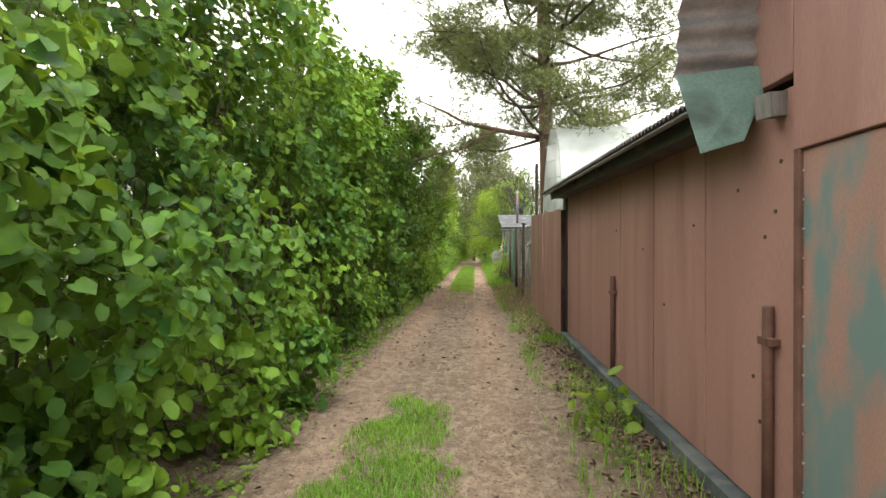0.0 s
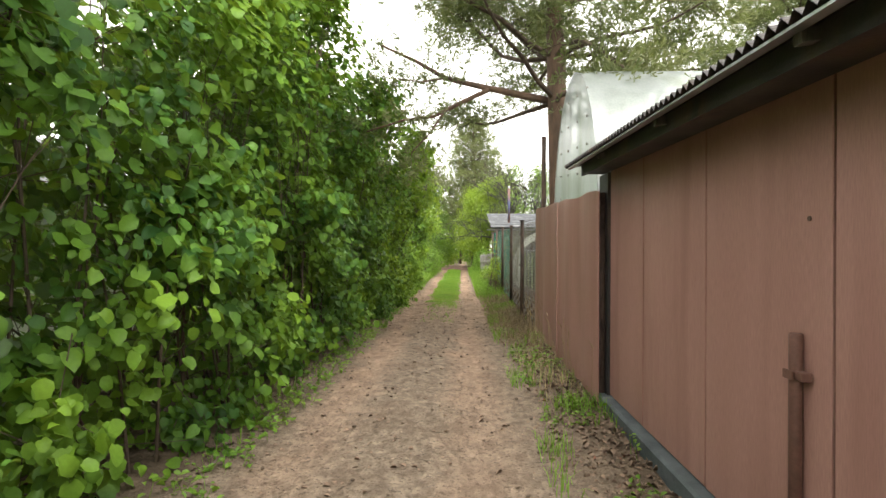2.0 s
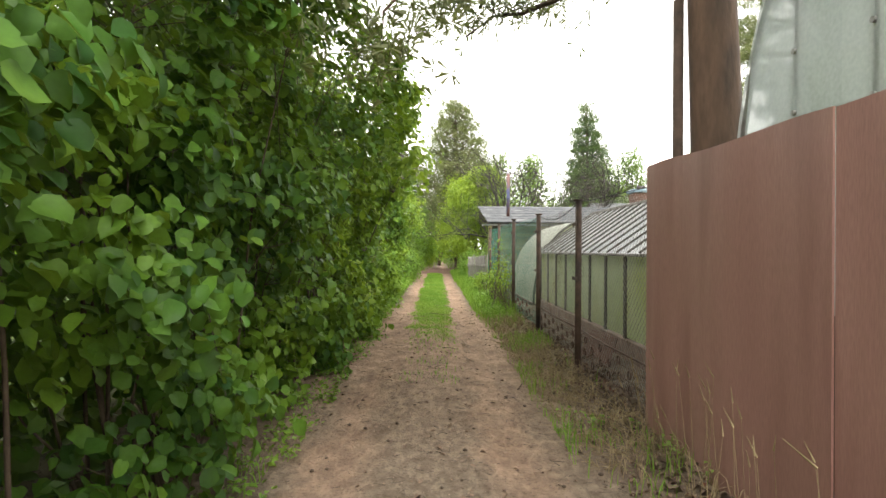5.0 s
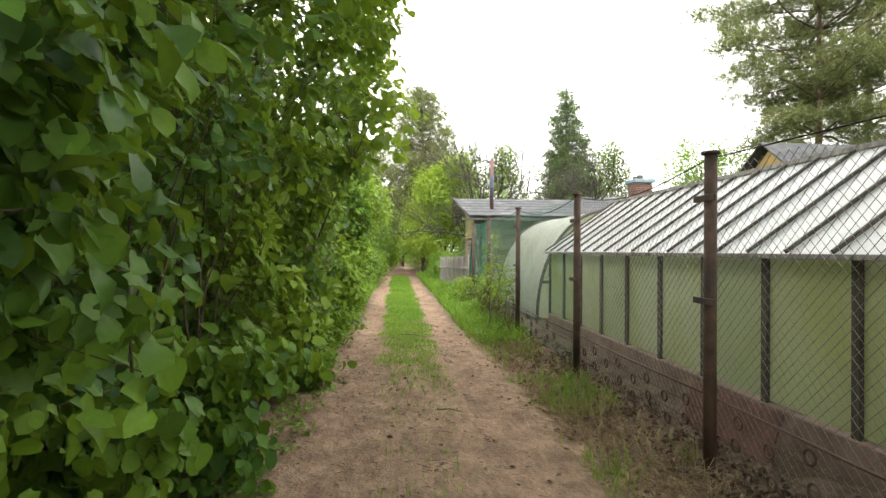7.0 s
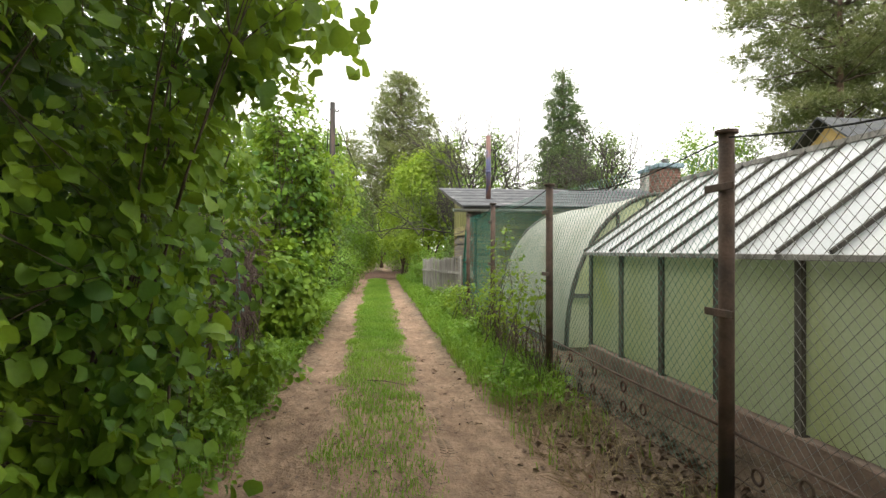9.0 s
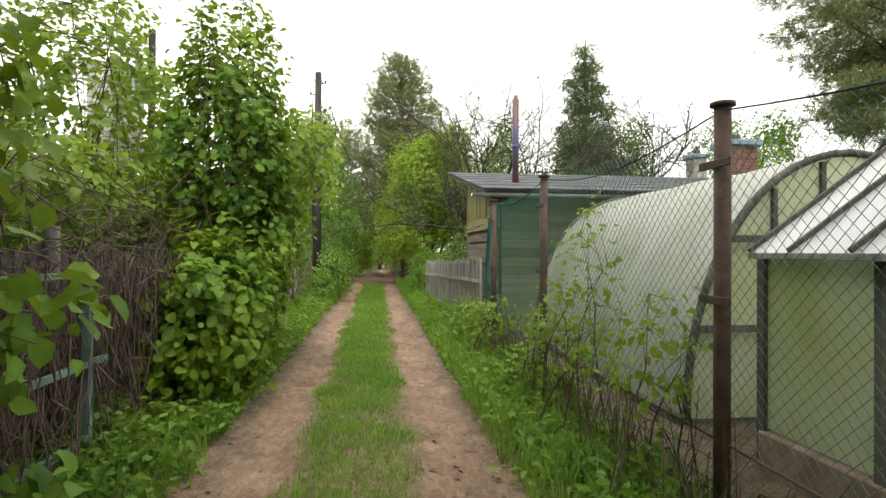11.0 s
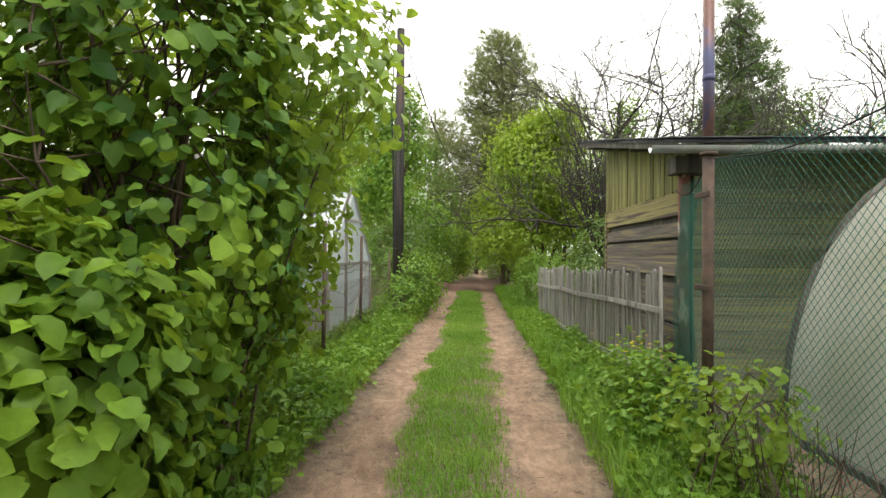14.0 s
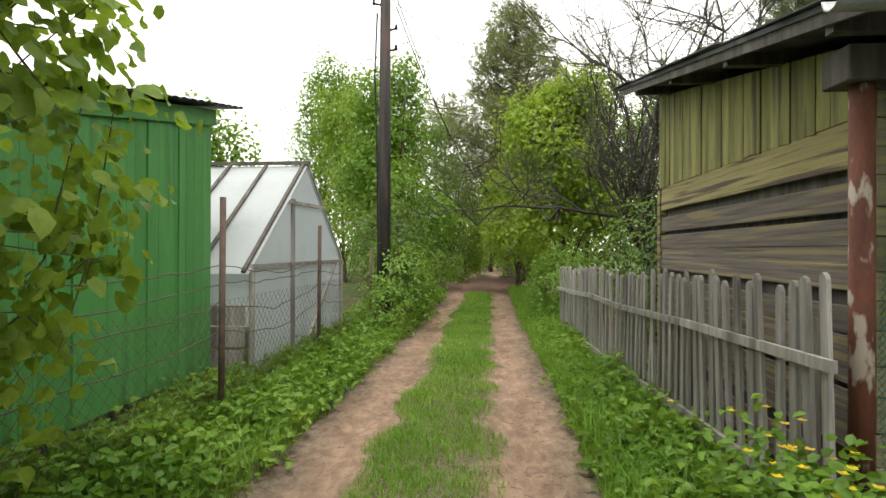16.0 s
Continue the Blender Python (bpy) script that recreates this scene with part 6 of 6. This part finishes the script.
build_stalks()
round_bush("burdock_plant", 65, (1.12, 4.75, 0.16), (0.16, 0.22, 0.12), 14, 0.12, M_YOUNG, 2, "young burdock with broad leaves below the garage wall", 0.1, 4, "plant", 0.006, 0.95)
round_bush("burdock_plant", 66, (1.2, 2.6, 0.1), (0.18, 0.3, 0.1), 16, 0.09, M_HERB, 2, "low broad-leaved weed below the garage wall", 0.1, 4, "plant", 0.005, 0.9)


def herbs(name, seed, n, xr, yr, keep, height, leaf, mat, label, per=5):
    rng = np.random.default_rng(seed)
    pos = scatter(rng, n, xr, yr, keep)
    h = height * rng.uniform(0.35, 1.1, len(pos)) * (0.75 + 0.5 * pnoise(pos[:, 0], pos[:, 1], 1.1, 4.0))
    top = pos + np.column_stack([rng.normal(0, 0.05, len(pos)), rng.normal(0, 0.05, len(pos)), h])
    stem = sticks(pos, top, 0.003, 0.002, 3)
    idx = np.repeat(np.arange(len(pos)), per)
    w = rng.uniform(0.35, 1.05, len(idx))[:, None]
    lp = pos[idx] + (top[idx] - pos[idx]) * w + rng.normal(0, leaf * 0.8, (len(idx), 3)) * [1, 1, 0.3]
    out = np.column_stack([rng.normal(0, 0.4, len(idx)), rng.normal(0, 0.4, len(idx)), np.ones(len(idx))])
    lv = leaf_cards(rng, lp, out, leaf * rng.uniform(0.6, 1.3, len(idx)), 0.75, 0.2, 0.45)
    tagged(part(name, mesh_np(name, *joined(stem, lv)), mat), label, "plants", "", "stuff")


herbs("verge_herbs", 71, 7000, (0.72, 1.42), (21.0, 40), lambda x, y, u: (u < np.clip((x - 0.6) * 1.6, 0, 1) * np.clip((y - 20.5) / 4 + pnoise(x, y, 1.3, 5.0), 0, 1)), 0.36, 0.078, M_HERB, "lush goutweed and nettles along the fence foot")
herbs("verge_herbs", 72, 6500, (-2.75, -1.55), (20.5, 42), lambda x, y, u: (u < np.clip((-1.5 - x) * 2.2, 0, 1)), 0.34, 0.08, M_HERB, "lush nettles and herbs below the left-hand sheds".replace("left-hand ", "green "))
herbs("verge_herbs", 73, 800, (-1.9, -1.5), (0, 20.5), lambda x, y, u: u < 0.6, 0.16, 0.05, M_HERB, "low herbs at the foot of the hedge")
herbs("verge_herbs", 74, 420, (0.85, 1.42), (1.5, 15), lambda x, y, u: pnoise(x, y, 1.5, 3.0) > 0.05, 0.16, 0.045, M_HERB, "scattered weeds at the foot of the garage")


def build_litter():
    rng = np.random.default_rng(81)
    pos = scatter(rng, 22000, (-1.95, 1.5), (0, 24), lambda x, y, u: (u < 0.11 + 1.3 * np.clip(np.abs(x - LANE) - 1.15, 0, 0.8)))
    pos[:, 2] += 0.008
    out = np.tile([0, 0, 2.0], (len(pos), 1))
    v, f = leaf_cards(rng, pos, out, rng.uniform(0.015, 0.065, len(pos)), 0.7, 0.0, 0.6)
    tagged(part("leaf_litter", mesh_np("leaf_litter", v, f), M_LITTER), "dead leaves and needles strewn on the earth", "leaf litter", "", "stuff")
    pos = scatter(rng, 15000, (0.66, 1.75), (0.3, 23.5), lambda x, y, u: u < np.clip((x - 0.75) * 1.5, 0, 1) * (0.75 + 0.9 * pnoise(x, y, 1.7, 31.0)))
    pos[:, 2] += rng.uniform(0.005, 0.035, len(pos))
    out = np.tile([0, 0, 1.0], (len(pos), 1))
    v, f = leaf_cards(rng, pos, out, rng.uniform(0.02, 0.065, len(pos)), 0.7, 0.0, 0.8, 0.3)
    tagged(part("leaf_litter", mesh_np("leaf_litter", v, f), M_DEADLEAF), "curled dark brown dead leaves banked along the chain-link fence", "leaf litter", "", "stuff")
    p = scatter(rng, 5200, (0.75, 1.44), (13.0, 24.0), lambda x, y, u: u < 0.5 + 0.8 * pnoise(x, y, 1.4, 40.0))
    p[:, 2] += 0.02
    d = np.column_stack([rng.normal(-0.05, 0.1, len(p)), rng.normal(0, 0.12, len(p)), rng.uniform(0.0, 0.14, len(p))])
    v, f = sticks(p, p + d, 0.0028, 0.0015, 3)
    tagged(part("dead_stems", mesh_np("dead_stems", v, f), M_STRAW), "pale dead stems lying along the fence foot", "plants", "", "stuff")
    p = scatter(rng, 9000, (-1.6, 1.0), (0.5, 40), lambda x, y, u: u < 0.35 + 0.9 * pnoise(x, y, 0.8, 21.0))
    d = rng.normal(0, 1, (len(p), 3)) * [1, 1, 0.12]
    d /= np.linalg.norm(d, axis=1, keepdims=True)
    p[:, 2] += 0.008
    L = rng.uniform(0.02, 0.09, len(p))[:, None]
    v, f = sticks(p, p + d * L, 0.0022, 0.0012, 3)
    tagged(part("twig_debris", mesh_np("twig_debris", v, f), M_TWIG), "bits of twig and bark scattered on the track", "debris", "", "stuff")
    p = scatter(rng, 5200, (-1.6, 1.0), (0.5, 40), lambda x, y, u: u < 0.5)
    o = np.array([[1, 0, 0], [0, 1, 0], [-1, 0, 0], [0, -1, 0], [0, 0, 0.8]])
    r = rng.uniform(0.004, 0.016, len(p))[:, None, None] * rng.uniform(0.6, 1.4, (len(p), 5, 1))
    v = (p[:, None] + o[None] * r).reshape(-1, 3)
    f = (np.array([[0, 1, 4], [1, 2, 4], [2, 3, 4], [3, 0, 4]])[None] + np.arange(len(p))[:, None, None] * 5).reshape(-1, 3)
    tagged(part("pebbles", mesh_np("pebbles", v, f, True), M_CLOD), "small clods and pebbles on the earth track", "pebbles", "", "stuff")
    y = np.arange(15.6, 21.6, 0.052)
    y = y[pnoise(y, y * 0, 0.9, 17.0) > -0.12]
    x = 0.08 + 0.03 * np.sin(y * 0.8)
    p, q = [], []
    for sgn in (-1, 1):
        a = np.column_stack([x + sgn * 0.012, y, ground_z(x, y) - 0.001])
        b = np.column_stack([x + sgn * 0.06, y + 0.022, ground_z(x + sgn * 0.06, y + 0.022) - 0.001])
        p.append(a), q.append(b)
    v, f = sticks(np.concatenate(p), np.concatenate(q), 0.008, 0.005, 4)
    tagged(part("tyre_print", mesh_np("tyre_print", v, f), M_CLOD), "faint tyre tread print pressed in the sandy track", "tyre track", "", "stuff")
    bm = bmesh.new()
    bmesh.ops.create_icosphere(bm, subdivisions=1, radius=0.016)
    for v in bm.verts:
        v.co.z = v.co.z * 0.8 + 0.01
        v.co.y *= 1.35
    me = bpy.data.meshes.new("pine_cone")
    bm.to_mesh(me)
    bm.free()
    me.materials.append(M_BARK)
    for k in range(80):
        x, y = rng.uniform(-1.5, 0.9), rng.normal(10.5, 3.0)
        if y < 3 or y > 19:
            continue
        o = new("pine_cone", me)
        o.matrix_basis = pose(x, y, float(ground_z(x, y)) + 0.004, 0, 0, rng.uniform(0, 360)) @ Matrix.Scale(rng.uniform(0.6, 1.2), 4)
        tagged(o, "small dark fallen pine cone on the track", "pine cone", "fallen pine cones")


build_litter()


def build_briars():
    """Thin shrubs growing through the fence."""
    for i, (x, y, h, r, n) in enumerate(((1.27, 23.3, 1.7, 0.28, 60), (1.28, 24.3, 0.9, 0.35, 70), (1.25, 26.6, 0.8, 0.4, 120), (1.3, 22.4, 1.2, 0.22, 45), (1.33, 23.8, 1.3, 0.25, 50))):
        round_bush("briar_bush", 90 + i, (x, y, h * 0.62 + 0.1), (r, r * 1.3, h * 0.5), n, 0.05, M_YOUNG, 4, "thin briar with young leaves growing through the fence", 0.3, 6, "bush", 0.008)
    rng = np.random.default_rng(99)
    t = thing("celandine_clump", (1.2, 28.2, 0.12), "clump of yellow flowering celandine at the fence foot", "flowers")
    n = 260
    pos = np.column_stack([rng.normal(1.18, 0.12, n), rng.normal(28.0, 0.35, n), rng.uniform(0.2, 0.74, n)])
    part("foliage", mesh_np("foliage", *leaf_cards(rng, np.repeat(pos, 4, 0) + rng.normal(0, 0.06, (n * 4, 3)), np.tile([-0.3, 0, 1.0], (n * 4, 1)), 0.06, 0.8, 0.2)), M_HERB, t, "", "stuff")
    for k in range(26):
        c = np.array([rng.normal(1.14, 0.12), rng.normal(28.0, 0.35), rng.uniform(0.70, 0.86)])
        a = rng.uniform(0, 6.28)
        pv = np.tile(c, (4, 1))
        dv = np.array([[math.cos(a + j * 1.57), math.sin(a + j * 1.57), 0.25] for j in range(4)])
        sd = np.array([[-d[1], d[0], 0] for d in dv])
        v = np.stack([pv, pv + dv * 0.012 + sd * 0.010, pv + dv * 0.022, pv + dv * 0.012 - sd * 0.010], 1).reshape(-1, 3)
        part("flower", mesh_np("flower", v, np.arange(16).reshape(4, 4)), M_YELLOW, t, "small yellow flower")


build_briars()
